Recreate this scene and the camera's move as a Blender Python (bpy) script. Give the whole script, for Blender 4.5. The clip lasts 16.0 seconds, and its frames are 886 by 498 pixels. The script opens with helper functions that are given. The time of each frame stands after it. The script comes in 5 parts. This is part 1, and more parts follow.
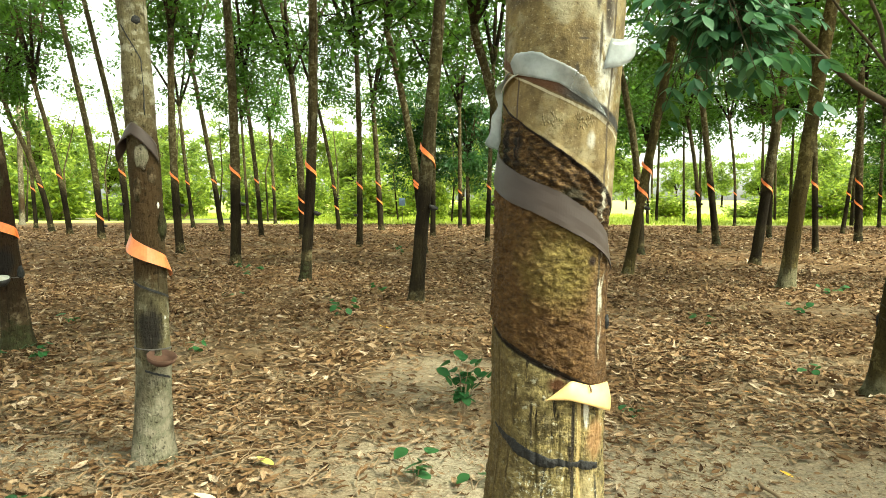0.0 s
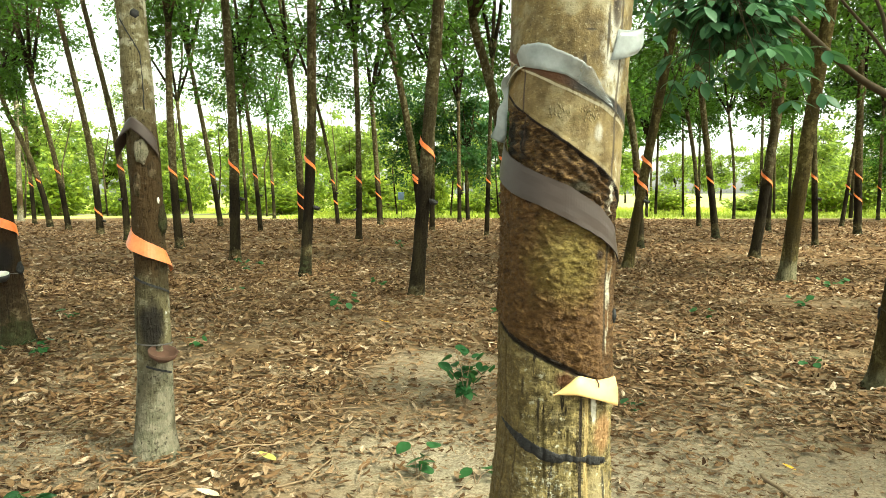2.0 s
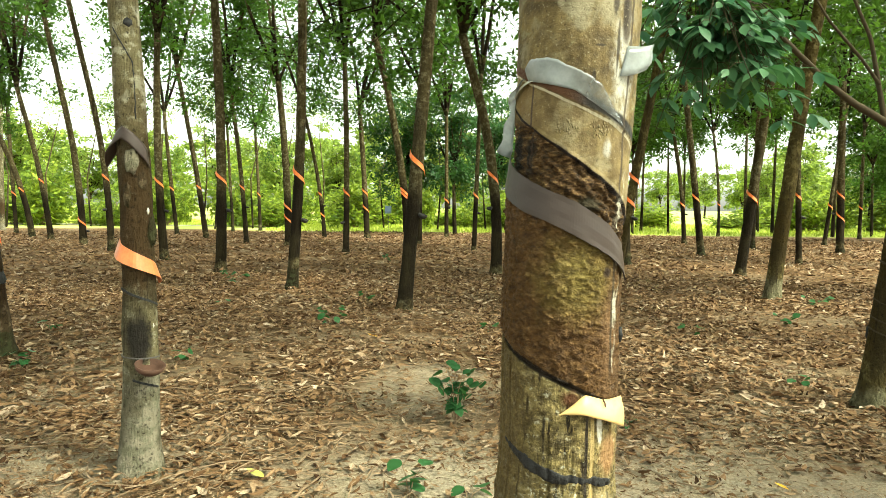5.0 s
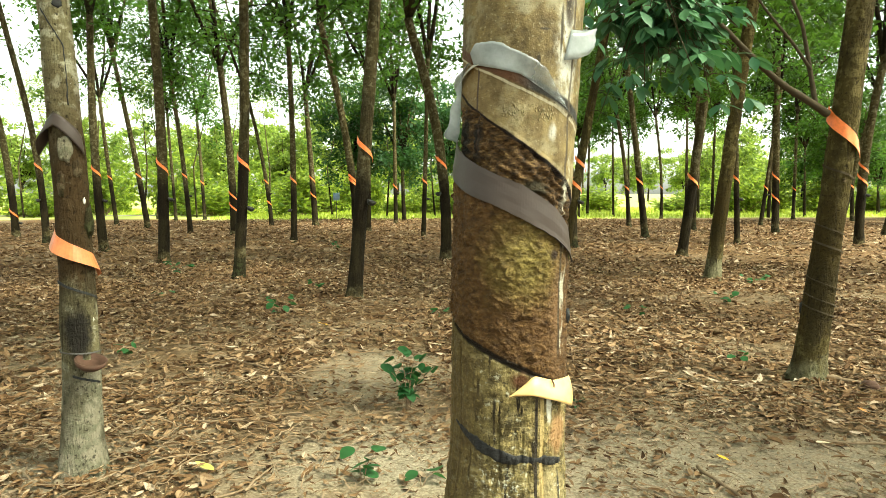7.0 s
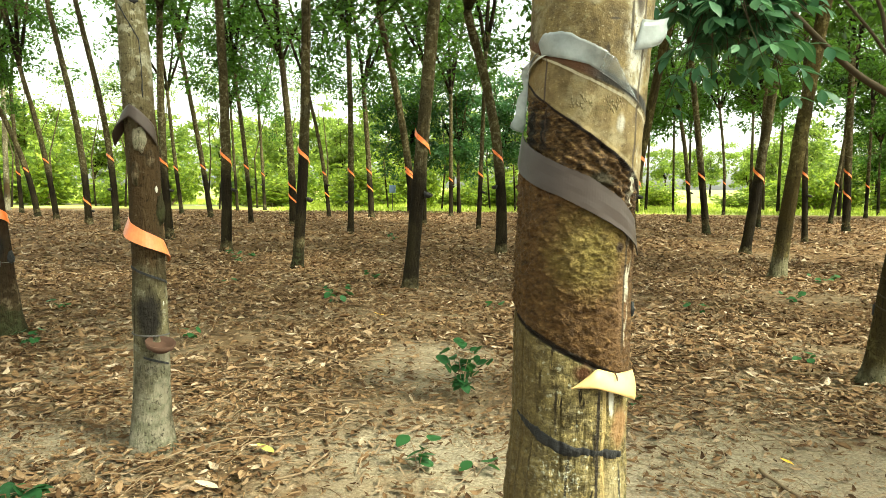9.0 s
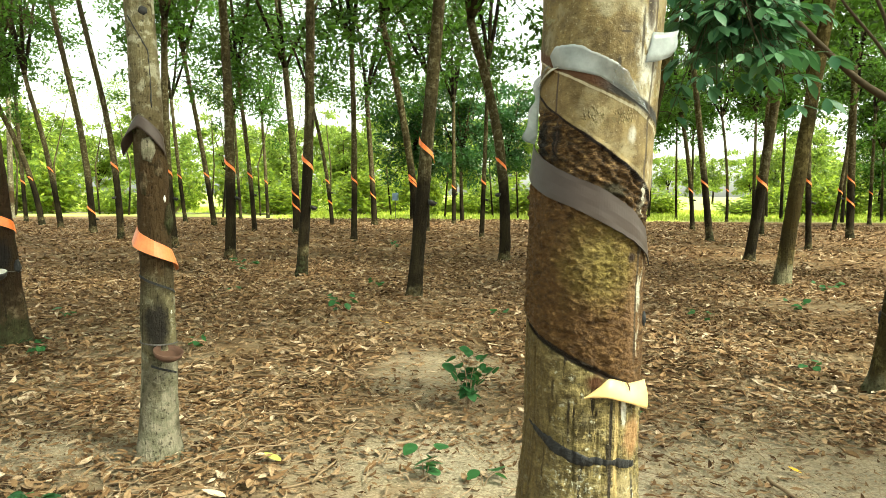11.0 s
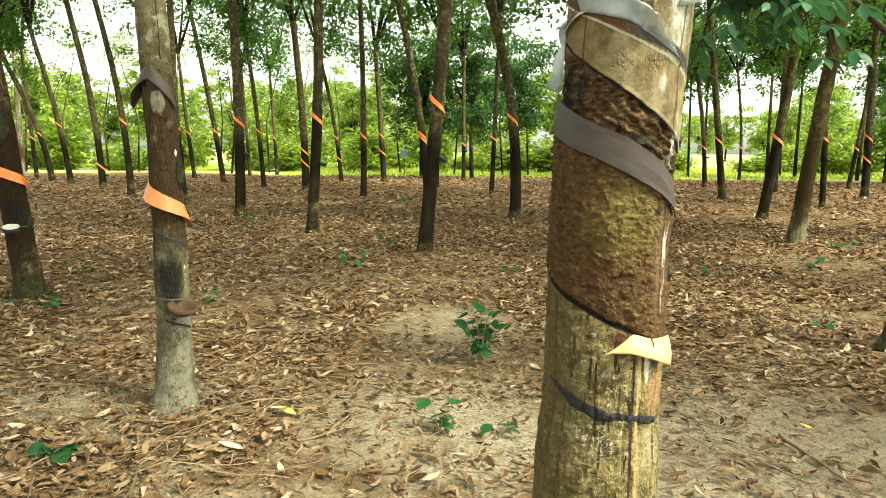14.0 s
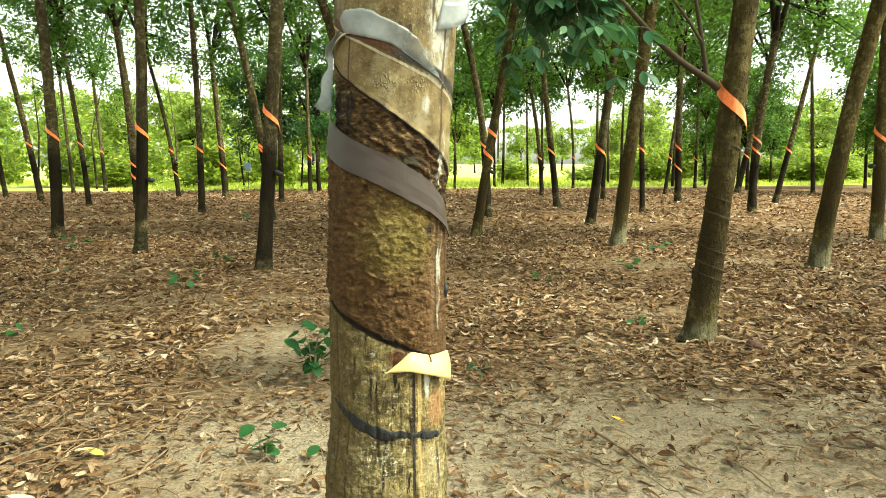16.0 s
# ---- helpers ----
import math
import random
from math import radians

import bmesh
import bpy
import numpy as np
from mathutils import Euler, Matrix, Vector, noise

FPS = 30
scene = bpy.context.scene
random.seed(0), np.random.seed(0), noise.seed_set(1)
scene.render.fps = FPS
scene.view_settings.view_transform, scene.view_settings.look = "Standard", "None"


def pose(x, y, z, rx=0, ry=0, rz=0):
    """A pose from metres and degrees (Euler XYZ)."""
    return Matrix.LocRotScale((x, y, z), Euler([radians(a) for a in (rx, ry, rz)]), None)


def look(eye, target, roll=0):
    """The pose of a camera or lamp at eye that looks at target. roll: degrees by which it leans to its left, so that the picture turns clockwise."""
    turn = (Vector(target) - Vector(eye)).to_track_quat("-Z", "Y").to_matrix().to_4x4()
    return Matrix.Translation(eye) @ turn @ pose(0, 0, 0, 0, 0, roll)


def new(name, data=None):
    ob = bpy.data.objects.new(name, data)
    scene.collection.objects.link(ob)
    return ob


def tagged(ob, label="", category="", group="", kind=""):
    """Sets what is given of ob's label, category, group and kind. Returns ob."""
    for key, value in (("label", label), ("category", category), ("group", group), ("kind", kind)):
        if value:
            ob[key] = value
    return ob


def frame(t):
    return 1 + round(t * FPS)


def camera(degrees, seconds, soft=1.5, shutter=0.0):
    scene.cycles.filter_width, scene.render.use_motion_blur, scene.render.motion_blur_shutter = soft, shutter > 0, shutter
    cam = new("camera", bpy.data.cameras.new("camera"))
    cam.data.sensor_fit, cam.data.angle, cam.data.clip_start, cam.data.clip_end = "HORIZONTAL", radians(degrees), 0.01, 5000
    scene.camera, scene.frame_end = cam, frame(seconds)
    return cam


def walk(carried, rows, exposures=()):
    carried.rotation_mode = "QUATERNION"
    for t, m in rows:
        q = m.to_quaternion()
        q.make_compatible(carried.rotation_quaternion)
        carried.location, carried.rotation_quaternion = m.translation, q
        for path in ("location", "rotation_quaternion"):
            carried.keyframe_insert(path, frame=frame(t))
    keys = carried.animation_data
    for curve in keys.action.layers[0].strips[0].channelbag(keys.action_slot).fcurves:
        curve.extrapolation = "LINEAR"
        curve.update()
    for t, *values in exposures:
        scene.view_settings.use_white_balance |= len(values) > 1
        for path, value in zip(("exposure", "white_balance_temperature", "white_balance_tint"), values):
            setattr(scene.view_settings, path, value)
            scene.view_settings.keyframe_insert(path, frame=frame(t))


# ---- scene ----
cam = camera(66.4, 16.0, 0.7)
PATH = [
    (0, (0.001, -0.013, 1.35), (0.0, 1.982, 1.205), 0.1),
    (0.5, (0.0, -0.009, 1.351), (0.006, 1.985, 1.2), 0.1),
    (1, (-0.007, -0.007, 1.349), (0.017, 1.987, 1.197), 0.4),
    (1.5, (-0.016, -0.003, 1.348), (0.02, 1.989, 1.174), 0.7),
    (2, (-0.013, 0.0, 1.349), (-0.011, 1.993, 1.187), -0.1),
    (2.5, (-0.014, -0.004, 1.35), (-0.045, 1.989, 1.188), -0.1),
    (3, (-0.022, -0.011, 1.347), (-0.109, 1.98, 1.184), 0.5),
    (3.2, (-0.019, -0.012, 1.348), (-0.088, 1.981, 1.191), 0.6),
    (5.3, (-0.063, 0.026, 1.35), (-0.003, 2.021, 1.23), 0.3),
    (5.5, (-0.069, 0.024, 1.348), (0.006, 2.019, 1.22), 0.1),
    (6, (-0.066, 0.026, 1.346), (0.077, 2.015, 1.19), 0.5),
    (6.5, (-0.059, 0.021, 1.346), (0.152, 2.005, 1.203), 0.4),
    (7, (-0.048, 0.027, 1.348), (0.143, 2.011, 1.187), -0.1),
    (7.5, (-0.052, 0.018, 1.348), (-0.001, 2.011, 1.199), 0.0),
    (8, (-0.057, 0.013, 1.349), (-0.061, 2.007, 1.196), -0.1),
    (8.5, (-0.06, 0.014, 1.344), (-0.033, 2.007, 1.185), 0.4),
    (9, (-0.069, 0.018, 1.342), (-0.037, 2.01, 1.161), 0.5),
    (9.5, (-0.082, 0.025, 1.343), (-0.033, 2.018, 1.181), 0.7),
    (9.7, (-0.086, 0.02, 1.344), (-0.061, 2.013, 1.182), 0.3),
    (11.8, (-0.09, 0.007, 1.35), (-0.062, 2.0, 1.192), 0.5),
    (12, (-0.089, 0.013, 1.347), (-0.049, 2.006, 1.182), 0.5),
    (12.5, (-0.102, 0.01, 1.346), (-0.11, 2.0, 1.147), 0.4),
    (13, (-0.109, 0.014, 1.342), (-0.184, 1.997, 1.096), 0.3),
    (13.5, (-0.123, 0.015, 1.341), (-0.223, 1.993, 1.059), 0.3),
    (14, (-0.113, 0.039, 1.337), (-0.114, 2.019, 1.053), 0.5),
    (14.5, (-0.082, 0.028, 1.343), (-0.056, 2.012, 1.097), 0.0),
    (15, (-0.056, 0.027, 1.344), (0.079, 2.005, 1.084), -0.5),
    (15.5, (-0.006, 0.047, 1.351), (0.316, 2.002, 1.082), -0.3),
    (16, (0.041, 0.041, 1.355), (0.467, 1.979, 1.106), -0.1),
]
walk(cam, [(t, look(eye, target, roll)) for t, eye, target, roll in PATH], [(0, 1.78, 7150, -8), (16, 1.78, 7150, -8)])

# ---- light ----
SUN_UP, SUN_AZ = 50.0, 118.0          # degrees above the horizon, degrees from north to east
world = bpy.data.worlds.new("sky")
scene.world = world
world.use_nodes = True
wn, wl = world.node_tree.nodes, world.node_tree.links
sky = wn.new("ShaderNodeTexSky")
sky.sky_type, sky.sun_disc = "NISHITA", False
sky.sun_elevation, sky.sun_rotation = radians(SUN_UP), radians(SUN_AZ)
sky.dust_density, sky.air_density = 3.0, 1.0
haze = wn.new("ShaderNodeHueSaturation")      # thin overcast takes most of the blue away
haze.inputs["Saturation"].default_value = 0.25
wl.new(sky.outputs[0], haze.inputs["Color"])
wl.new(haze.outputs[0], wn["Background"].inputs["Color"])
wn["Background"].inputs["Strength"].default_value = 0.20
sun = new("sun", bpy.data.lights.new("sun", "SUN"))
sun.data.energy, sun.data.angle, sun.data.color = 3.0, radians(12), (1.0, 0.95, 0.86)
sun.matrix_world = look((0, 0, 0), (-math.sin(radians(SUN_AZ)) * math.cos(radians(SUN_UP)),
                                    -math.cos(radians(SUN_AZ)) * math.cos(radians(SUN_UP)), -math.sin(radians(SUN_UP))))


# ---- materials ----
class Net:
    """A material with a principled shader and short ways to add nodes."""

    def __init__(self, name):
        self.material = bpy.data.materials.new(name)
        self.material.use_nodes = True
        self.tree = self.material.node_tree
        self.shader = self.tree.nodes["Principled BSDF"]
        self.final = self.tree.nodes["Material Output"]

    def put(self, socket, value):
        if isinstance(value, bpy.types.NodeSocket):
            self.tree.links.new(value, socket)
        elif isinstance(value, (tuple, list)) and len(value) == 3 and socket.type == "RGBA":
            socket.default_value = (*value, 1)
        else:
            socket.default_value = value

    def add(self, kind):
        return self.tree.nodes.new("ShaderNode" + kind)

    def coords(self, which="Object"):
        return self.add("TexCoord").outputs[which]

    def world_place(self):
        return self.add("NewGeometry").outputs["Position"]

    def scaled(self, vec, x, y, z):
        n = self.add("Mapping")
        n.inputs["Scale"].default_value = (x, y, z)
        self.put(n.inputs["Vector"], vec)
        return n.outputs[0]

    def axes(self, vec):
        n = self.add("SeparateXYZ")
        self.put(n.inputs[0], vec)
        return n.outputs

    def noise(self, vec, scale, detail=4.0, rough=0.6, bend=0.0):
        n = self.add("TexNoise")
        self.put(n.inputs["Vector"], vec)
        n.inputs["Scale"].default_value, n.inputs["Detail"].default_value = scale, detail
        n.inputs["Roughness"].default_value, n.inputs["Distortion"].default_value = rough, bend
        return n.outputs["Fac"]

    def cells(self, vec, scale, what="Distance"):
        n = self.add("TexVoronoi")
        self.put(n.inputs["Vector"], vec)
        n.inputs["Scale"].default_value = scale
        return n.outputs[what]

    def calc(self, op, a, b=0.0):
        n = self.add("Math")
        n.operation = op
        self.put(n.inputs[0], a), self.put(n.inputs[1], b)
        return n.outputs[0]

    def ease(self, x, lo, hi):
        n = self.add("MapRange")
        n.interpolation_type = "SMOOTHSTEP"
        self.put(n.inputs["Value"], x)
        n.inputs["From Min"].default_value, n.inputs["From Max"].default_value = min(lo, hi), max(lo, hi)
        n.inputs["To Min"].default_value, n.inputs["To Max"].default_value = (0, 1) if lo < hi else (1, 0)
        return n.outputs["Result"]

    def mix(self, fac, a, b, mode="MIX"):
        n = self.add("Mix")
        n.data_type, n.blend_type = "RGBA", mode
        self.put(n.inputs[0], fac), self.put(n.inputs[6], a), self.put(n.inputs[7], b)
        return n.outputs[2]

    def ramp(self, fac, *stops):
        n = self.add("ValToRGB")
        self.put(n.inputs[0], fac)
        e = n.color_ramp.elements
        while len(e) < len(stops):
            e.new(0.5)
        for k, (at, colour) in zip(e, stops):
            k.position, k.color = at, (*colour, 1)
        return n.outputs[0]

    def island(self):
        return self.add("NewGeometry").outputs["Random Per Island"]

    def each(self):
        return self.add("ObjectInfo").outputs["Random"]

    def bump(self, height, strength, depth):
        n = self.add("Bump")
        n.inputs["Strength"].default_value, n.inputs["Distance"].default_value = strength, depth
        self.put(n.inputs["Height"], height)
        self.put(self.shader.inputs["Normal"], n.outputs[0])

    def done(self, colour, rough=0.8, gloss=0.3):
        self.put(self.shader.inputs["Base Color"], colour)
        self.put(self.shader.inputs["Roughness"], rough)
        self.shader.inputs["Specular IOR Level"].default_value = gloss
        return self.material


def leaf_material(name, dark, light, through_colour, share=0.35, gloss=0.35, rough=0.45):
    m = Net(name)
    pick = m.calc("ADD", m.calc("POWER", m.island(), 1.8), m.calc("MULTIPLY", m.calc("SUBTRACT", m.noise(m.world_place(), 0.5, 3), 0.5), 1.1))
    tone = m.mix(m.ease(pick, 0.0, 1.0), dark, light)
    m.done(tone, rough, gloss)
    glow = m.add("BsdfTranslucent")
    m.put(glow.inputs["Color"], m.mix(0.6, tone, through_colour))
    blend = m.add("MixShader")
    blend.inputs[0].default_value = share
    m.tree.links.new(m.shader.outputs[0], blend.inputs[1])
    m.tree.links.new(glow.outputs[0], blend.inputs[2])
    m.tree.links.new(blend.outputs[0], m.final.inputs["Surface"])
    return m.material


def bark_material(name, upper, pale, tapped, base, low=0.75, high=1.95, blotch=0.5, stain=None):
    """Smooth grey bark above, a dark tapped panel between the heights low and high, an older grey foot."""
    m = Net(name)
    p = m.coords()
    z = m.axes(p)[2]
    shift = m.calc("MULTIPLY", m.calc("SUBTRACT", m.each(), 0.5), 0.5)
    wob = m.calc("ADD", m.calc("MULTIPLY", m.calc("SUBTRACT", m.noise(p, 9, 5, 0.65), 0.4), 0.6), shift)
    zz = m.calc("ADD", z, wob)
    grain = m.noise(m.scaled(p, 9, 9, 2.2), 5, 6, 0.65)
    patch = m.noise(p, 13, 5, 0.62, 0.3)
    col = m.mix(grain, m.mix(0.45, upper, (0.02, 0.015, 0.01)), upper)
    col = m.mix(m.calc("MULTIPLY", m.ease(patch, 0.50, 0.60), blotch), col, pale)
    col = m.mix(m.calc("MULTIPLY", m.ease(patch, 0.46, 0.36), blotch * 0.7), col, m.mix(0.6, upper, (0.02, 0.018, 0.006)))
    rings = m.noise(m.scaled(p, 2.5, 2.5, 9), 2.2, 5, 0.6, 0.8)
    col = m.mix(m.calc("MULTIPLY", m.ease(rings, 0.57, 0.66), 0.3), col, m.mix(0.6, upper, (0.03, 0.022, 0.015)))
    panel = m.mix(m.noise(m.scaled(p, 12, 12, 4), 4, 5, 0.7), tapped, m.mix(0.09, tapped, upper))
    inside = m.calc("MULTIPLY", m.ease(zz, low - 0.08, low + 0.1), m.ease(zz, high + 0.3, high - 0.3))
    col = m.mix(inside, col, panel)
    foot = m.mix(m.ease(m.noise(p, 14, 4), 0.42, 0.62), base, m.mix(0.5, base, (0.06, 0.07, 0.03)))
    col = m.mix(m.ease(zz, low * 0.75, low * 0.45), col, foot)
    tone = m.noise(m.scaled(p, 1.6, 1.6, 0.7), 2.6, 4, 0.6)
    col = m.mix(m.calc("MULTIPLY", m.ease(tone, 0.52, 0.40), 0.7), col, m.mix(0.75, upper, (0.012, 0.009, 0.006)))
    drip = m.noise(m.scaled(p, 26, 26, 1.4), 1.0, 4, 0.6)
    col = m.mix(m.calc("MULTIPLY", m.ease(drip, 0.60, 0.72), 0.7), col, (0.016, 0.011, 0.007))
    col = m.mix(m.calc("MULTIPLY", m.each(), 0.4), col, m.mix(0.7, col, (0.015, 0.012, 0.006)))
    fleck = m.noise(p, 38, 5, 0.7)
    col = m.mix(m.calc("MULTIPLY", m.ease(fleck, 0.60, 0.70), m.calc("SUBTRACT", 0.45, m.calc("MULTIPLY", inside, 0.33))), col, pale)
    col = m.mix(m.calc("MULTIPLY", m.ease(fleck, 0.46, 0.34), 0.75), col, (0.013, 0.009, 0.005))
    if stain:
        cx, cy, cz, wide, high_ = stain
        px, py, pz = m.axes(p)
        d = 0.0
        for q, c, r in ((px, cx, wide), (py, cy, wide), (pz, cz, high_)):
            e = m.calc("DIVIDE", m.calc("SUBTRACT", q, c), r)
            d = m.calc("ADD", m.calc("MULTIPLY", e, e), d)
        d = m.calc("ADD", d, m.calc("MULTIPLY", m.calc("SUBTRACT", m.noise(p, 16, 5), 0.5), 1.8))
        col = m.mix(m.calc("MULTIPLY", m.ease(d, 1.7, 0.35), 0.92), col, (0.014, 0.012, 0.011))
    m.bump(m.calc("ADD", m.calc("ADD", grain, m.calc("MULTIPLY", fleck, 0.5)), m.calc("MULTIPLY", rings, 0.3)), 1.0, 0.030)
    return m.done(col, 0.9, 0.08)


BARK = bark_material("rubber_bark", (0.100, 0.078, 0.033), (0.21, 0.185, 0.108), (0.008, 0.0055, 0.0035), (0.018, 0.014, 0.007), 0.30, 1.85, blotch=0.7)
BARK_PALE = bark_material("pale_rubber_bark", (0.215, 0.185, 0.100), (0.42, 0.40, 0.29), (0.046, 0.026, 0.011), (0.26, 0.232, 0.165),
                          0.80, 1.72, 0.7, (0.032, -0.08, 0.69, 0.062, 0.125))
BARK_CUP = bark_material("stained_rubber_bark", (0.085, 0.056, 0.028), (0.20, 0.155, 0.095), (0.026, 0.014, 0.007), (0.038, 0.034, 0.015), 0.35, 1.7, 0.7,
                         (-0.02, -0.12, 0.80, 0.07, 0.14))
BARK_OLIVE = bark_material("olive_rubber_bark", (0.100, 0.076, 0.024), (0.185, 0.150, 0.062), (0.048, 0.033, 0.010), (0.20, 0.178, 0.105),
                           0.52, 1.5, 0.7)
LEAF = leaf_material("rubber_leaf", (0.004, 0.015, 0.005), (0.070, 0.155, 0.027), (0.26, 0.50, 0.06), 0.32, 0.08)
LEAF_DARK = leaf_material("dark_leaf", (0.016, 0.050, 0.018), (0.040, 0.100, 0.030), (0.12, 0.28, 0.05), 0.3, 0.15)
LEAF_NEAR = leaf_material("near_leaf", (0.030, 0.095, 0.045), (0.085, 0.185, 0.085), (0.10, 0.26, 0.07), 0.25, 0.25)
# bush and wood greens lightened: open sunlight and haze put into the colour
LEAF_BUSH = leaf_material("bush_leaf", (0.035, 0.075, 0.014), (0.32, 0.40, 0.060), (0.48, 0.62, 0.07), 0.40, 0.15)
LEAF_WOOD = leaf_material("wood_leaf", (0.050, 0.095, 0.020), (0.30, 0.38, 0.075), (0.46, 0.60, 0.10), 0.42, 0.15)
LEAF_SPROUT = leaf_material("seedling_leaf", (0.018, 0.065, 0.022), (0.040, 0.125, 0.038), (0.10, 0.30, 0.06), 0.25, 0.15)
# blades paler than real grass, with the field's sunlight in their colour
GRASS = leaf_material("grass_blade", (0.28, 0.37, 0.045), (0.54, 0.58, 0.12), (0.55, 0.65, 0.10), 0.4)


def orange_plastic(name, colour):
    m = Net(name)
    n = m.noise(m.coords(), 30, 4)
    m.bump(n, 0.3, 0.004)
    return m.done(m.mix(m.ease(n, 0.35, 0.75), colour, tuple(c * 0.72 for c in colour)), 0.42, 0.4)


ORANGE = orange_plastic("orange_plastic", (0.86, 0.20, 0.045))
PEACH = orange_plastic("peach_plastic", (0.64, 0.185, 0.060))
CREAM = orange_plastic("cream_plastic", (0.70, 0.46, 0.19))


def plain(name, a, b, scale, rough, gloss=0.3, deep=0.004):
    m = Net(name)
    n = m.noise(m.coords(), scale, 6, 0.65)
    m.bump(n, 0.5, deep)
    return m.done(m.mix(n, a, b), rough, gloss)


BARK_DARK = plain("dark_limb_bark", (0.030, 0.023, 0.014), (0.075, 0.058, 0.034), 25, 0.9, 0.1, 0.01)
RUBBER = plain("dark_rubber", (0.032, 0.022, 0.018), (0.060, 0.043, 0.035), 12, 0.45, 0.25, 0.002)
CUP_BLACK = plain("black_cup", (0.012, 0.011, 0.010), (0.03, 0.027, 0.024), 40, 0.55)
CLAY = plain("clay_cup", (0.034, 0.017, 0.011), (0.100, 0.050, 0.030), 40, 0.85)
LATEX = plain("dried_latex", (0.44, 0.42, 0.36), (0.62, 0.60, 0.53), 50, 0.6)
WIRE = plain("grey_wire", (0.05, 0.045, 0.04), (0.11, 0.10, 0.09), 60, 0.6)
TWIG = plain("dry_twig", (0.100, 0.062, 0.034), (0.32, 0.235, 0.150), 30, 0.9, 0.1)
TAR = plain("black_tar", (0.004, 0.004, 0.004), (0.030, 0.029, 0.028), 70, 0.6, 0.25, 0.012)


def litter_material():
    m = Net("dry_leaf")
    tone = m.ramp(m.island(), (0.0, (0.034, 0.017, 0.008)), (0.22, (0.115, 0.064, 0.030)), (0.60, (0.205, 0.125, 0.063)),
                  (0.88, (0.285, 0.195, 0.115)), (1.0, (0.45, 0.355, 0.25)))
    tone = m.mix(m.calc("MULTIPLY", m.ease(m.noise(m.world_place(), 70, 4, 0.7), 0.45, 0.7), 0.6), tone, (0.085, 0.045, 0.022))
    return m.done(tone, 0.75, 0.08)


LITTER = litter_material()


def ground_material():
    m = Net("plantation_soil")
    p = m.world_place()
    x, y, _ = m.axes(p)
    broad = m.noise(p, 0.55, 4, 0.6)
    mid = m.noise(p, 4.5, 6, 0.65)
    fine = m.noise(p, 60, 5, 0.7)
    crumbs = m.cells(p, 26, "Color")
    soil = m.mix(m.ease(mid, 0.3, 0.7), (0.040, 0.022, 0.010), (0.20, 0.130, 0.068))
    soil = m.mix(m.calc("MULTIPLY", m.ease(broad, 0.47, 0.66), 0.75), soil, (0.40, 0.325, 0.22))
    for cx, cy, rx, ry in ((1.75, 3.1, 1.0, 0.6), (0.3, 3.4, 0.9, 0.6), (-2.1, 3.4, 0.8, 0.45), (-0.1, 5.1, 0.6, 0.9), (1.0, 2.2, 1.2, 0.5), (3.0, 3.0, 0.9, 0.5), (2.0, 2.45, 1.2, 0.5), (1.05, 3.1, 0.8, 0.9)):
        dx = m.calc("DIVIDE", m.calc("SUBTRACT", x, cx), rx)
        dy = m.calc("DIVIDE", m.calc("SUBTRACT", y, cy), ry)
        d = m.calc("ADD", m.calc("MULTIPLY", dx, dx), m.calc("MULTIPLY", dy, dy))
        d = m.calc("ADD", d, m.calc("MULTIPLY", m.calc("SUBTRACT", m.noise(p, 2.2, 5), 0.5), 2.6))
        soil = m.mix(m.calc("MULTIPLY", m.ease(d, 1.2, 0.2), 0.6), soil, (0.46, 0.405, 0.30))
    sandy = m.calc("MULTIPLY", m.calc("MULTIPLY", m.ease(y, 5.2, 3.2), m.ease(y, 0.8, 2.0)), m.ease(m.noise(p, 1.7, 5, 0.65), 0.38, 0.56))
    soil = m.mix(m.calc("MULTIPLY", sandy, 0.65), soil, (0.42, 0.355, 0.25))
    soil = m.mix(m.calc("MULTIPLY", m.ease(fine, 0.38, 0.62), 0.55), soil, (0.085, 0.062, 0.036))
    soil = m.mix(m.calc("MULTIPLY", m.ease(m.noise(p, 17, 6, 0.7), 0.55, 0.68), 0.6), soil, (0.05, 0.036, 0.018))
    # from afar the mat of leaves itself is the surface
    mat_of_leaves = m.mix(m.axes(crumbs)[0], (0.022, 0.012, 0.006), (0.22, 0.130, 0.064))
    far = m.ease(y, 4.0, 14.0)
    soil = m.mix(m.calc("ADD", m.calc("MULTIPLY", far, 0.6), m.calc("MULTIPLY", m.ease(broad, 0.58, 0.42), 0.3)), soil, mat_of_leaves)
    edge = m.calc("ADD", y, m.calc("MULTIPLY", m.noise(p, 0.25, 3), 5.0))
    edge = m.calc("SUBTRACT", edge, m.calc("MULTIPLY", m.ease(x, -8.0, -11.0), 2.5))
    # turf colour raised to carry the glare of the open sunlit field
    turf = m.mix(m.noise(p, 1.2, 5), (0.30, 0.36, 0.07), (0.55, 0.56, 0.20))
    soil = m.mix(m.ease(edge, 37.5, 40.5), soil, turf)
    m.bump(m.calc("ADD", mid, m.calc("MULTIPLY", fine, 0.35)), 0.8, 0.03)
    return m.done(soil, 0.95, 0.05)


SOIL = ground_material()


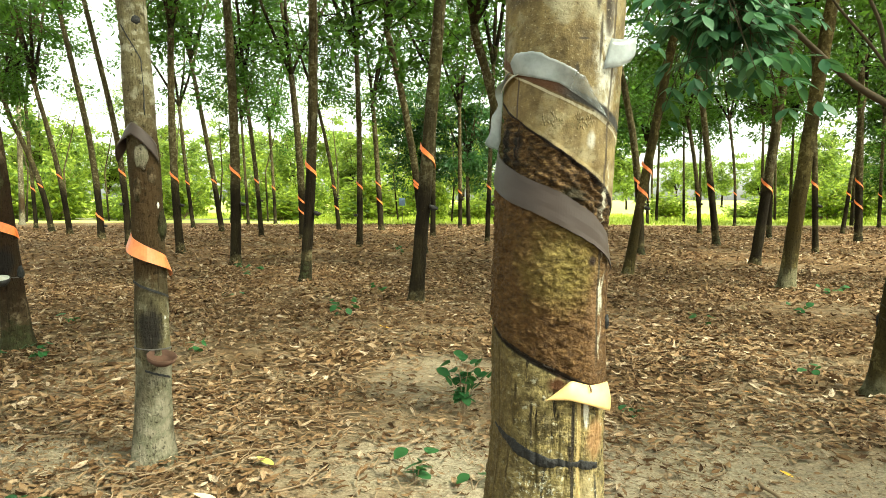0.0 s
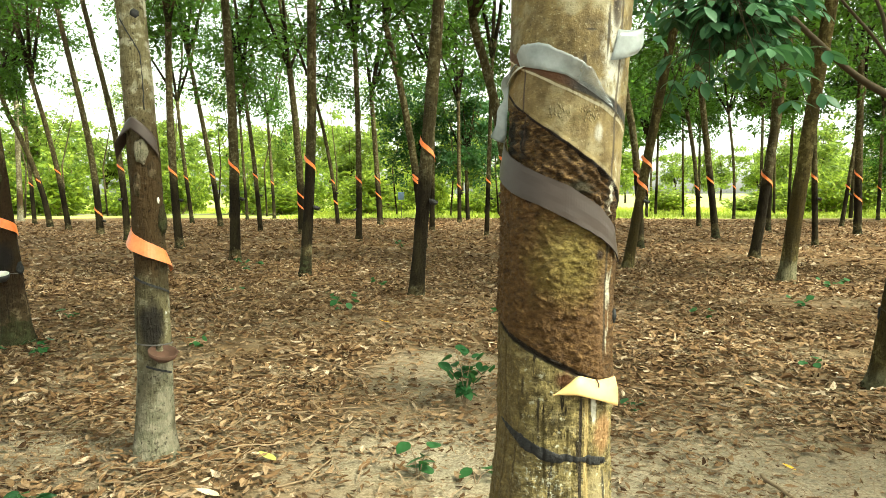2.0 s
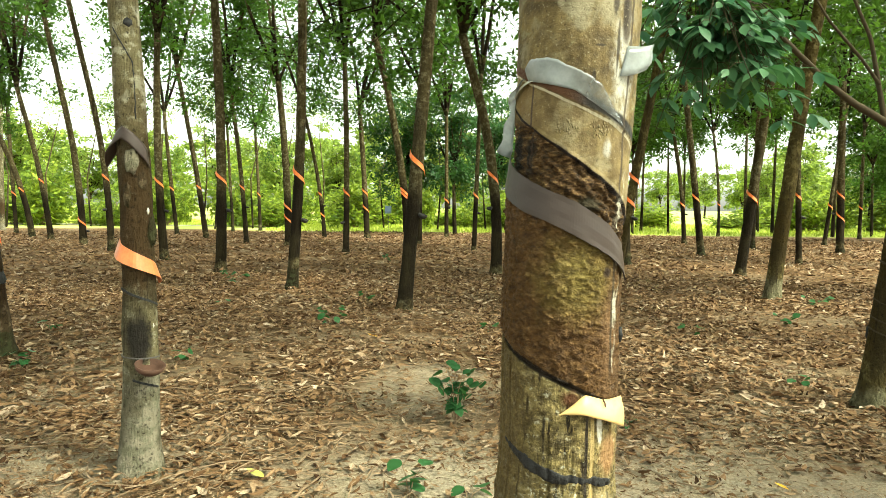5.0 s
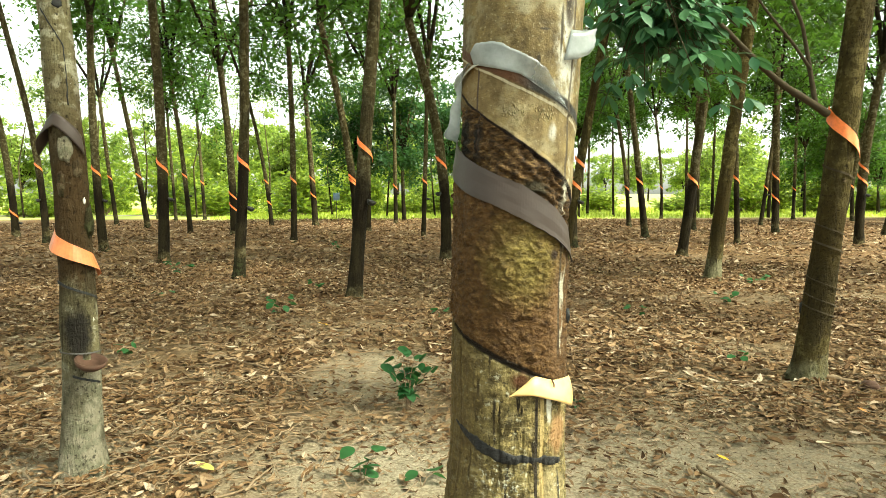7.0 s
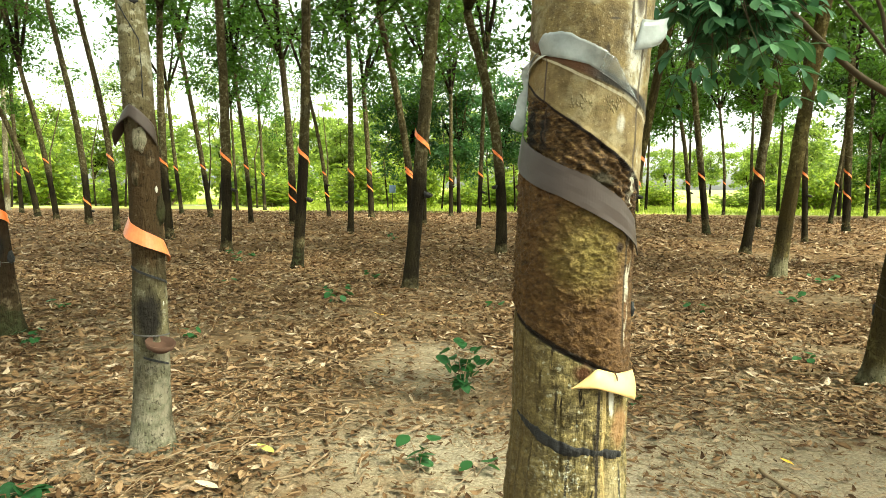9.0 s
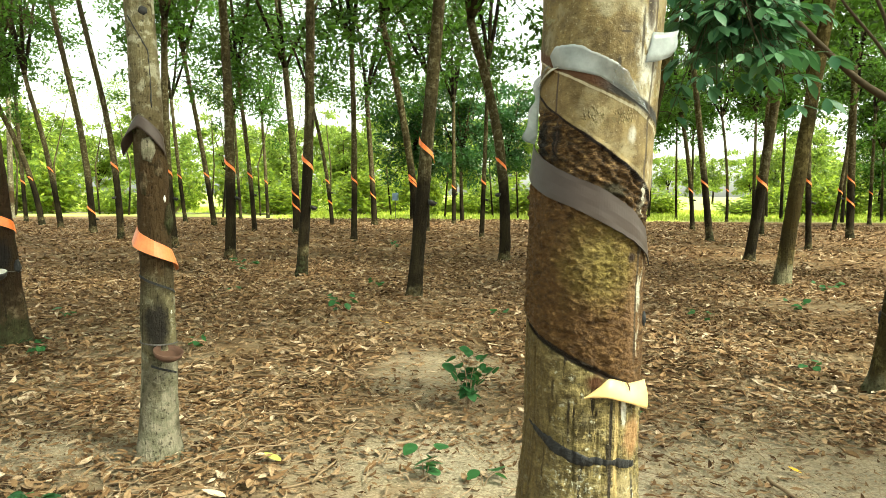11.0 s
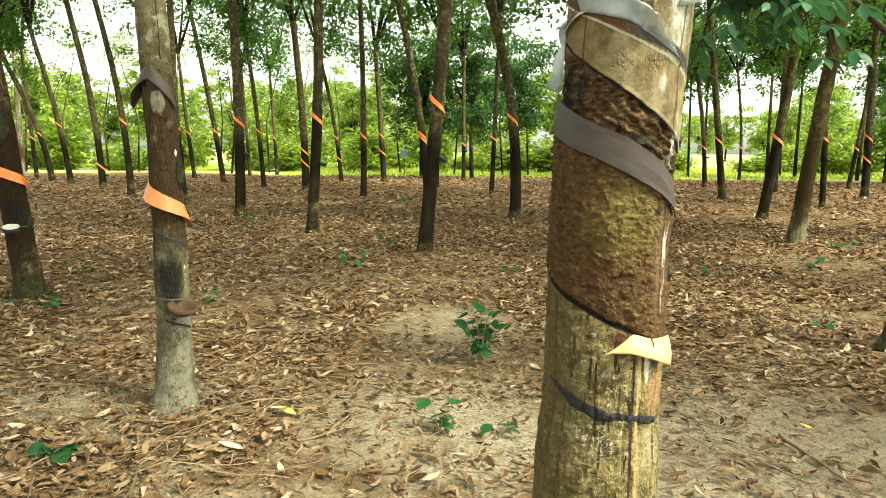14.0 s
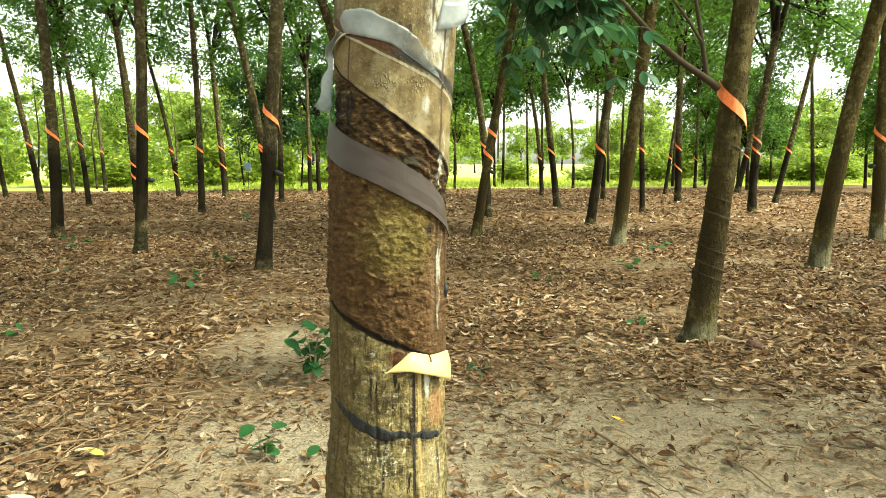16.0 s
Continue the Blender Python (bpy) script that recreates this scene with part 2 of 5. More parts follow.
def main_bark_material():
    """Bark of the tapped trunk; u runs round the trunk and v up it, both in metres."""
    m = Net("tapped_bark")
    p = m.coords("UV")
    u, v, _ = m.axes(p)
    wob = m.calc("MULTIPLY", m.calc("SUBTRACT", m.noise(p, 16, 3), 0.5), 0.010)
    vv = m.calc("ADD", v, wob)

    def above(at, slope, soft=0.004):
        """1 above the slanting line v = at - slope * u."""
        return m.ease(m.calc("ADD", vv, m.calc("MULTIPLY", u, slope)), at - soft, at + soft)

    def spot(cu, cv, ru, rv, hard=0.5, rag=0.9):
        a = m.calc("DIVIDE", m.calc("SUBTRACT", u, cu), ru)
        b = m.calc("DIVIDE", m.calc("SUBTRACT", v, cv), rv)
        d = m.calc("SQRT", m.calc("ADD", m.calc("MULTIPLY", a, a), m.calc("MULTIPLY", b, b)))
        d = m.calc("ADD", d, m.calc("MULTIPLY", m.calc("SUBTRACT", m.noise(p, 26, 5, 0.65), 0.5), rag * 2))
        return m.ease(d, 1.0 + hard * 0.5, 1.0 - hard)

    g1 = m.noise(p, 22, 6, 0.65)
    g2 = m.noise(p, 90, 5, 0.7)
    tall = m.noise(m.scaled(p, 60, 9, 1), 1.0, 5, 0.65)       # grain along the trunk
    slant = m.noise(m.scaled(p, 14, 30, 1), 1.4, 5, 0.6, 0.15)

    # upper bark: yellow-grey with pale patches
    top = m.mix(m.ease(g1, 0.32, 0.68), (0.060, 0.040, 0.013), (0.185, 0.135, 0.055))
    top = m.mix(m.ease(m.noise(p, 9, 5, 0.6, 0.5), 0.50, 0.68), top, (0.27, 0.235, 0.145))
    top = m.mix(m.calc("MULTIPLY", spot(0.075, 1.60, 0.028, 0.11, 0.8, 1.3), m.ease(m.noise(m.scaled(p, 60, 26, 1), 1, 5, 0.65), 0.36, 0.52)), top, (0.40, 0.385, 0.32))
    top = m.mix(m.calc("MULTIPLY", spot(0.075, 1.72, 0.012, 0.055, 0.4, 0.6), 0.9), top, (0.06, 0.045, 0.03))
    top = m.mix(m.calc("MULTIPLY", spot(-0.02, 1.83, 0.05, 0.025, 0.9), m.ease(g2, 0.48, 0.6)), top, (0.16, 0.14, 0.07))
    top = m.mix(m.calc("MULTIPLY", m.ease(m.noise(m.scaled(p, 60, 22, 1), 1, 5, 0.7), 0.60, 0.70), 0.6), top, (0.055, 0.038, 0.016))
    top = m.mix(m.calc("MULTIPLY", m.ease(m.noise(p, 17, 4, 0.6), 0.60, 0.70), 0.5), top, (0.24, 0.25, 0.15))
    for cu, cv, ru, rv in ((0.046, 1.745, 0.007, 0.034), (0.070, 1.725, 0.008, 0.040), (0.058, 1.772, 0.016, 0.008), (0.056, 1.66, 0.0035, 0.05), (0.02, 1.66, 0.012, 0.003), (0.010, 1.60, 0.004, 0.016), (-0.125, 1.79, 0.012, 0.005)):
        top = m.mix(m.calc("MULTIPLY", spot(cu, cv, ru, rv, 0.5, 0.35), 0.9), top, (0.030, 0.022, 0.013))
    # renewed pale panel
    tan = m.mix(m.ease(g1, 0.32, 0.68), (0.085, 0.057, 0.020), (0.215, 0.160, 0.072))
    tan = m.mix(m.calc("MULTIPLY", m.ease(m.noise(p, 14, 5), 0.50, 0.66), 0.7), tan, (0.245, 0.205, 0.118))
    tan = m.mix(spot(0.050, 1.466, 0.009, 0.018, 0.8, 1.1), tan, (0.36, 0.34, 0.28))
    tan = m.mix(m.calc("MULTIPLY", spot(0.0, 1.497, 0.052, 0.020, 0.9), m.ease(g2, 0.5, 0.58)), tan, (0.10, 0.08, 0.03))
    tan = m.mix(m.calc("MULTIPLY", spot(-0.135, 1.53, 0.055, 0.09, 0.9), 0.6), tan, (0.15, 0.095, 0.035))
    warts = m.calc("MULTIPLY", m.calc("MAXIMUM", spot(-0.034, 1.506, 0.022, 0.017, 0.5, 0.4), spot(0.030, 1.503, 0.022, 0.016, 0.5, 0.4)), m.ease(m.cells(m.scaled(p, 1.0, 0.6, 1), 250), 0.55, 0.15))
    tan = m.mix(m.calc("MULTIPLY", warts, 0.55), tan, (0.30, 0.25, 0.14))
    pits = m.noise(p, 150, 3, 0.6)
    tan = m.mix(m.calc("MULTIPLY", m.ease(pits, 0.62, 0.70), 0.6), tan, (0.36, 0.31, 0.20))
    tan = m.mix(m.calc("MULTIPLY", m.ease(pits, 0.38, 0.30), 0.6), tan, (0.05, 0.033, 0.014))
    top = m.mix(m.calc("MULTIPLY", m.ease(pits, 0.60, 0.68), 0.55), top, (0.34, 0.30, 0.19))
    top = m.mix(m.calc("MULTIPLY", m.ease(pits, 0.39, 0.31), 0.7), top, (0.045, 0.030, 0.013))
    # rough dark cut
    cut = m.ramp(m.noise(m.scaled(p, 40, 90, 1), 1.5, 6, 0.66), (0.32, (0.008, 0.005, 0.003)), (0.46, (0.056, 0.030, 0.011)), (0.57, (0.120, 0.066, 0.025)), (0.69, (0.30, 0.205, 0.088)))
    tan = m.mix(m.calc("MULTIPLY", m.ease(m.noise(m.scaled(p, 70, 24, 1), 1, 5, 0.7), 0.60, 0.70), 0.5), tan, (0.07, 0.048, 0.02))
    cut = m.mix(m.calc("MULTIPLY", spot(0.02, 1.36, 0.03, 0.02, 0.7), 0.9), cut, (0.03, 0.025, 0.012))
    cut = m.mix(spot(-0.112, 1.448, 0.013, 0.040, 0.6), cut, (0.012, 0.010, 0.008))
    cut = m.mix(spot(-0.165, 1.46, 0.030, 0.055, 0.6), cut, (0.014, 0.011, 0.008))
    # flaky brown bark under the dark strip, olive in the middle
    crust = m.noise(m.scaled(p, 34, 58, 1), 1.6, 5, 0.62)
    mid = m.ramp(crust, (0.30, (0.038, 0.018, 0.006)), (0.48, (0.088, 0.044, 0.014)), (0.58, (0.115, 0.060, 0.020)), (0.72, (0.20, 0.115, 0.045)))
    olive = m.ramp(crust, (0.30, (0.060, 0.042, 0.010)), (0.48, (0.145, 0.106, 0.026)), (0.58, (0.190, 0.142, 0.038)), (0.74, (0.30, 0.23, 0.085)))
    mid = m.mix(spot(0.01, 1.22, 0.085, 0.085, 0.9, 0.7), mid, olive)
    mid = m.mix(m.calc("MULTIPLY", spot(0.085, 1.10, 0.025, 0.12, 0.8), 0.7), mid, (0.18, 0.10, 0.045))
    mid = m.mix(m.calc("MULTIPLY", spot(0.072, 1.228, 0.012, 0.012, 0.5), 0.95), mid, (0.03, 0.016, 0.01))
    # old bark of the foot: olive-yellow with upright cracks and pale lichen
    low = m.mix(m.ease(g1, 0.36, 0.62), (0.060, 0.044, 0.014), (0.23, 0.178, 0.072))
    low = m.mix(m.calc("MULTIPLY", m.ease(m.noise(p, 8, 5, 0.6), 0.50, 0.64), 0.55), low, (0.075, 0.060, 0.018))
    low = m.mix(m.calc("MULTIPLY", m.ease(m.noise(m.scaled(p, 20, 60, 1), 1, 5, 0.7), 0.52, 0.62), 0.4), low, (0.42, 0.35, 0.19))
    grit = m.noise(m.scaled(p, 46, 40, 1), 1.8, 5, 0.62)
    low = m.mix(m.calc("MULTIPLY", m.ease(grit, 0.44, 0.36), 0.8), low, (0.030, 0.022, 0.007))
    low = m.mix(m.calc("MULTIPLY", m.ease(grit, 0.55, 0.63), 0.7), low, (0.40, 0.31, 0.13))
    low = m.mix(m.ease(tall, 0.40, 0.35), low, (0.020, 0.014, 0.006))
    for cu, top_v, end_v in ((-0.050, 0.965, 0.845), (-0.136, 1.06, 0.70), (-0.104, 0.85, 0.66), (-0.028, 0.81, 0.70), (-0.085, 0.99, 0.93), (0.004, 0.94, 0.90)):
        gap = m.calc("MULTIPLY", m.ease(m.calc("ABSOLUTE", m.calc("SUBTRACT", u, m.calc("ADD", cu, m.calc("MULTIPLY", wob, 0.8)))), 0.0040, 0.0010), m.calc("MULTIPLY", m.ease(v, end_v, end_v + 0.02), m.ease(v, top_v, top_v - 0.02)))
        low = m.mix(m.calc("MULTIPLY", gap, m.ease(g1, 0.35, 0.5)), low, (0.016, 0.011, 0.005))
    low = m.mix(m.calc("MULTIPLY", spot(-0.045, 0.77, 0.055, 0.05, 0.9), m.ease(m.noise(p, 120, 4, 0.7), 0.54, 0.62)), low, (0.50, 0.50, 0.40))
    low = m.mix(m.calc("MULTIPLY", spot(0.085, 0.74, 0.040, 0.06, 0.6), 0.7), low, (0.36, 0.29, 0.15))
    low = m.mix(m.calc("MULTIPLY", spot(0.098, 0.74, 0.006, 0.05, 0.5, 0.6), 0.9), low, (0.02, 0.018, 0.014))
    low = m.mix(m.calc("MULTIPLY", m.ease(m.noise(p, 55, 4), 0.60, 0.70), 0.75), low, (0.52, 0.50, 0.37))
    # browner left side, with the shade of light from the right painted in
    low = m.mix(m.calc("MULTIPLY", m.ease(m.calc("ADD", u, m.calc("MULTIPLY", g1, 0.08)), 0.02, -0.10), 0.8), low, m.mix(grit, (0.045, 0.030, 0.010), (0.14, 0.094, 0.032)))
    low = m.mix(spot(0.100, 0.862, 0.034, 0.045, 0.5, 0.4), low, m.mix(grit, (0.20, 0.11, 0.045), (0.38, 0.22, 0.10)))
    low = m.mix(m.calc("MULTIPLY", m.ease(vv, 0.955, 0.94), m.calc("MULTIPLY", m.ease(u, 0.041, 0.044), m.ease(u, 0.056, 0.052))),
                low, (0.34, 0.25, 0.105))
    low = m.mix(m.calc("MULTIPLY", m.ease(vv, 0.955, 0.94), m.calc("MULTIPLY", m.ease(u, 0.029, 0.031), m.ease(u, 0.038, 0.036))),
                low, (0.03, 0.022, 0.014))
    low = m.mix(m.calc("MULTIPLY", spot(0.068, 0.915, 0.007, 0.03, 0.5, 0.5), 0.9), low, (0.70, 0.66, 0.55))

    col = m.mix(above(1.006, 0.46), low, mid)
    col = m.mix(above(1.30, 0.55), col, cut)
    lower_line = m.calc("MINIMUM", above(1.437, 0.66, 0.002), 1.0)
    col = m.mix(m.calc("MAXIMUM", lower_line, m.ease(vv, 1.515, 1.535)), col, tan)
    col = m.mix(above(1.541, 0.44, 0.003), col, top)

    def stripe(at, slope, half, colour, under):
        d = m.calc("ABSOLUTE", m.calc("SUBTRACT", m.calc("ADD", vv, m.calc("MULTIPLY", u, slope)), at))
        return m.mix(m.ease(d, half * 1.3, half * 0.6), under, colour)

    col = stripe(1.006, 0.46, 0.007, (0.018, 0.012, 0.008), col)
    # red-brown groove below the rain guard, the guard's shadow painted into it
    col = stripe(1.556, 0.43, 0.011, m.mix(m.ease(u, -0.05, 0.01), (0.075, 0.032, 0.013), (0.02, 0.018, 0.015)), col)
    # thin shadow line under the pale panel's lower lip, painted as a stripe
    col = stripe(1.4365, 0.66, 0.0035, (0.016, 0.010, 0.007), col)
    col = stripe(1.5405, 0.45, 0.0026, (0.42, 0.37, 0.26), col)
    col = m.mix(spot(0.000, 0.982, 0.020, 0.018, 0.7, 0.6), col, (0.085, 0.034, 0.012))
    # weathered white run down the side and dark seams
    run = m.calc("MULTIPLY", m.ease(m.calc("ABSOLUTE", m.calc("SUBTRACT", u, m.calc("ADD", 0.102, m.calc("MULTIPLY", wob, 2.0)))), 0.013, 0.003), m.calc("MULTIPLY", m.ease(v, 0.99, 1.03), m.ease(v, 1.44, 1.38)))
    col = m.mix(m.calc("MULTIPLY", run, m.ease(m.noise(m.scaled(p, 60, 16, 1), 1, 5, 0.65), 0.46, 0.60)), col, (0.48, 0.46, 0.36))
    seam = m.calc("MULTIPLY", m.ease(m.calc("ABSOLUTE", m.calc("SUBTRACT", u, m.calc("ADD", 0.091, wob))), 0.0045, 0.002), m.ease(v, 0.99, 1.05))
    col = m.mix(m.calc("MULTIPLY", seam, 0.85), col, (0.05, 0.035, 0.02))
    line = m.calc("MULTIPLY", m.ease(m.calc("ABSOLUTE", m.calc("SUBTRACT", u, m.calc("ADD", -0.110, m.calc("MULTIPLY", wob, 0.4)))), 0.0032, 0.0014), m.calc("MULTIPLY", m.ease(v, 1.42, 1.44), m.ease(v, 1.60, 1.585)))
    col = m.mix(m.calc("MULTIPLY", line, 0.9), col, (0.05, 0.03, 0.02))
    turned = m.add("Mapping")
    turned.inputs["Rotation"].default_value[2] = radians(26)
    m.put(turned.inputs["Vector"], p)
    flake = m.noise(m.scaled(turned.outputs[0], 26, 40, 1), 1.6, 8, 0.68)
    scale = m.ease(flake, 0.45, 0.62)
    rough_part = m.calc("MULTIPLY", above(1.006, 0.46), m.ease(m.calc("ADD", vv, m.calc("MULTIPLY", u, 0.66)), 1.45, 1.43))
    old_part = m.ease(m.calc("ADD", vv, m.calc("MULTIPLY", u, 0.46)), 1.006, 0.996)
    h = m.calc("MULTIPLY", m.calc("ADD", scale, flake), m.calc("MULTIPLY", rough_part, 0.16))
    h = m.calc("ADD", h, m.calc("MULTIPLY", m.calc("ADD", tall, m.calc("MULTIPLY", flake, 0.6)), m.calc("MULTIPLY", old_part, 0.7)))
    h = m.calc("ADD", h, m.calc("MULTIPLY", crust, m.calc("MULTIPLY", rough_part, 0.55)))
    h = m.calc("ADD", h, m.calc("MULTIPLY", grit, m.calc("MULTIPLY", old_part, 0.5)))
    h = m.calc("ADD", h, m.calc("MULTIPLY", warts, 0.22))
    h = m.calc("ADD", h, m.calc("ADD", m.calc("MULTIPLY", g1, 0.22), m.calc("MULTIPLY", pits, 0.08)))
    col = m.mix(m.calc("MULTIPLY", m.calc("MULTIPLY", m.ease(flake, 0.64, 0.72), rough_part), 0.45), col, (0.24, 0.155, 0.07))
    col = m.mix(m.calc("MULTIPLY", m.calc("MULTIPLY", m.ease(flake, 0.40, 0.30), rough_part), 0.3), col, (0.03, 0.015, 0.008))
    m.bump(h, 1.0, 0.018)
    return m.done(col, m.ramp(g1, (0.3, (0.5, 0.5, 0.5)), (0.7, (0.8, 0.8, 0.8))), 0.2)


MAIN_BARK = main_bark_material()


def sheeting(name, alpha, thin=None):
    """Milky plastic sheet; where thin is given, it clears from one end to the other and is smeared with dirt."""
    m = Net(name)
    p = m.coords()
    n = m.noise(p, 22, 5)
    col = m.mix(m.ease(n, 0.25, 0.75), (0.17, 0.19, 0.185), (0.36, 0.385, 0.375))
    m.bump(m.noise(p, 30, 3), 0.4, 0.004)
    clear = m.add("BsdfTransparent")
    blend = m.add("MixShader")
    if thin:
        along = m.calc("ADD", m.axes(p)[0], m.calc("MULTIPLY", m.calc("SUBTRACT", m.noise(p, 30, 4), 0.5), 0.06))
        m.put(blend.inputs[0], m.calc("SUBTRACT", alpha, m.calc("MULTIPLY", m.ease(along, *thin), alpha * 0.6)))
        dirt = m.calc("MULTIPLY", m.ease(along, thin[0] - 0.02, thin[1]), m.ease(m.noise(p, 40, 4), 0.35, 0.6))
        col = m.mix(m.calc("MULTIPLY", dirt, 0.6), col, (0.09, 0.085, 0.07))
    else:
        blend.inputs[0].default_value = alpha
    m.done(col, 0.3, 0.5)
    m.tree.links.new(clear.outputs[0], blend.inputs[1])
    m.tree.links.new(m.shader.outputs[0], blend.inputs[2])
    m.tree.links.new(blend.outputs[0], m.final.inputs["Surface"])
    return m.material


SHEET = sheeting("milky_plastic_sheet", 0.68)
SHEET_WORN = sheeting("worn_plastic_sheet", 0.80, (-0.03, 0.075))


# ---- mesh helpers ----
rng = np.random.default_rng(7)


def mesh_of(name, verts, faces, material, smooth=False):
    me = bpy.data.meshes.new(name)
    me.from_pydata(np.asarray(verts).tolist(), [], np.asarray(faces).tolist() if isinstance(faces, np.ndarray) else faces)
    me.materials.append(material)
    if smooth:
        me.polygons.foreach_set("use_smooth", [True] * len(me.polygons))
    me.update()
    return me


def put_part(name, me, parent, label="", at=None):
    ob = new(name, me)
    ob.parent = parent
    if at is not None:
        ob.matrix_basis = at
    if label:
        ob["label"] = label
    return ob


def tube(points, radii, sides=8):
    """Rings round a polyline, closed at the tip."""
    pts = np.asarray(points, float)
    n = len(pts)
    tang = np.gradient(pts, axis=0)
    tang /= np.linalg.norm(tang, axis=1)[:, None] + 1e-9
    ref = np.where(np.abs(tang[:, 2:3]) > 0.9, np.array([[1.0, 0, 0]]), np.array([[0, 0, 1.0]]))
    a = np.cross(tang, ref)
    a /= np.linalg.norm(a, axis=1)[:, None] + 1e-9
    b = np.cross(tang, a)
    ang = np.linspace(0, 2 * math.pi, sides, endpoint=False)
    r = np.asarray(radii, float)[:, None, None]
    v = pts[:, None, :] + r * (np.cos(ang)[None, :, None] * a[:, None, :] + np.sin(ang)[None, :, None] * b[:, None, :])
    f = []
    for i in range(n - 1):
        for j in range(sides):
            k = (j + 1) % sides
            f.append((i * sides + j, i * sides + k, (i + 1) * sides + k, (i + 1) * sides + j))
    f.append(tuple((n - 1) * sides + j for j in range(sides)))
    return v.reshape(-1, 3), f


class Pile:
    """Collects pieces into one mesh."""

    def __init__(self):
        self.v, self.f, self.n = [], [], 0

    def put(self, v, f):
        self.v.append(np.asarray(v, float))
        self.f += [tuple(i + self.n for i in q) for q in f]
        self.n += len(v)

    def mesh(self, name, material, smooth=False):
        return mesh_of(name, np.concatenate(self.v), self.f, material, smooth)


def leaflets(centres, length, width, droop=0.3, gen=rng, flat=False):
    """One folded four-sided leaf at each centre, turned at random."""
    n = len(centres)
    az = gen.uniform(0, 2 * math.pi, n)
    dip = gen.normal(-droop, 0.45, n)
    d = np.stack([np.cos(az) * np.cos(dip), np.sin(az) * np.cos(dip), np.sin(dip)], 1)
    side = np.stack([-np.sin(az), np.cos(az), np.zeros(n)], 1)
    roll = gen.normal(0, 0.6, n)
    upw = np.cross(d, side)
    side = side * np.cos(roll)[:, None] + upw * np.sin(roll)[:, None]
    L = (length * gen.uniform(0.65, 1.25, n))[:, None]
    W = (width * gen.uniform(0.75, 1.2, n))[:, None]
    c = np.asarray(centres)
    up = np.cross(side, d)
    v = np.stack([c, c + d * L * 0.55 + side * W * 0.5 + up * W * 0.12, c + d * L, c + d * L * 0.55 - side * W * 0.5 + up * W * 0.12], 1)
    f = np.arange(n * 4).reshape(n, 4)
    return v.reshape(-1, 3), f


def crown_meshes(seed, height, radius, count, low=-0.5, limbs=4, leaf=0.17, material=LEAF, name="crown"):
    """Limbs rising from a fork at the origin, with leaf clusters along their twigs."""
    g = np.random.default_rng(seed)
    wood, spots = Pile(), []
    for k in range(limbs):
        az = 2 * math.pi * (k + g.uniform(-0.3, 0.3)) / limbs
        out = radius * g.uniform(0.35, 0.75)
        h = height * g.uniform(0.7, 1.0)
        s = np.linspace(0, 1, 7)
        bend = g.uniform(0.8, 1.5)
        pts = np.stack([np.cos(az) * out * s ** bend, np.sin(az) * out * s ** bend, h * s], 1)
        pts += g.normal(0, 0.06, pts.shape) * s[:, None]
        wood.put(*tube(pts, 0.062 * (1 - 0.85 * s) + 0.006, 6))
        for _ in range(9):
            q = g.uniform(0.12, 0.98)
            base = np.array([np.interp(q, s, pts[:, i]) for i in range(3)])
            a2 = g.uniform(0, 2 * math.pi)
            ln = radius * g.uniform(0.35, 0.8) * (1.15 - 0.5 * q)
            e = base + np.array([math.cos(a2) * ln, math.sin(a2) * ln, ln * g.uniform(-0.95, 0.4)])
            mid = (base + e) / 2 + np.array([0, 0, 0.12 * ln])
            wood.put(*tube([base, mid, e], [0.022, 0.014, 0.005], 4))
            for w in np.linspace(0.35, 1.05, 4):
                spots.append(base + (e - base) * w + g.normal(0, 0.15, 3))
    spots = np.array(spots)
    spots = spots[spots[:, 2] > low]
    spots = spots[g.uniform(0, 1, len(spots)) < 0.50]
    per = max(1, count // len(spots))
    c = np.repeat(spots, per, axis=0)
    c = c + g.normal(0, 1, c.shape) * np.array([0.27, 0.27, 0.17])
    v, f = leaflets(c, leaf, leaf * 0.42, 0.35, g)
    return wood.mesh("limb", BARK, True), mesh_of(name, v, f, material)


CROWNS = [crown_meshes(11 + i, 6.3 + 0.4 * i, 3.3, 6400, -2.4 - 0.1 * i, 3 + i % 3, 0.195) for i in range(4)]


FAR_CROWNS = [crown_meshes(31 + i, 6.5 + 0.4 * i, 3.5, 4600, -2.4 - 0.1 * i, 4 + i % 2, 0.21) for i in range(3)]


# ---- ground ----
def hump(x, y):
    return 0.018 * noise.noise(Vector((x * 0.9, y * 0.9, 0))) + 0.008 * noise.noise(Vector((x * 3.1, y * 3.1, 4)))


def ground():
    xs = np.concatenate([[-3000, -400, -80, -40], np.arange(-24, 24.1, 0.3), [40, 80, 400, 3000]])
    ys = np.concatenate([[-3000, -300, -40, -8], np.arange(-3, 30.1, 0.3), [36, 44, 60, 90, 200, 600, 3000]])
    v = [(x, y, hump(x, y) if abs(x) < 23 and -3 < y < 29 else 0.0) for y in ys for x in xs]
    w = len(xs)
    f = [(j * w + i, j * w + i + 1, (j + 1) * w + i + 1, (j + 1) * w + i) for j in range(len(ys) - 1) for i in range(w - 1)]
    return tagged(new("ground", mesh_of("ground", v, f, SOIL, True)), "brown leaf-strewn plantation soil turning to grass far off", "ground", kind="structure")


ground()


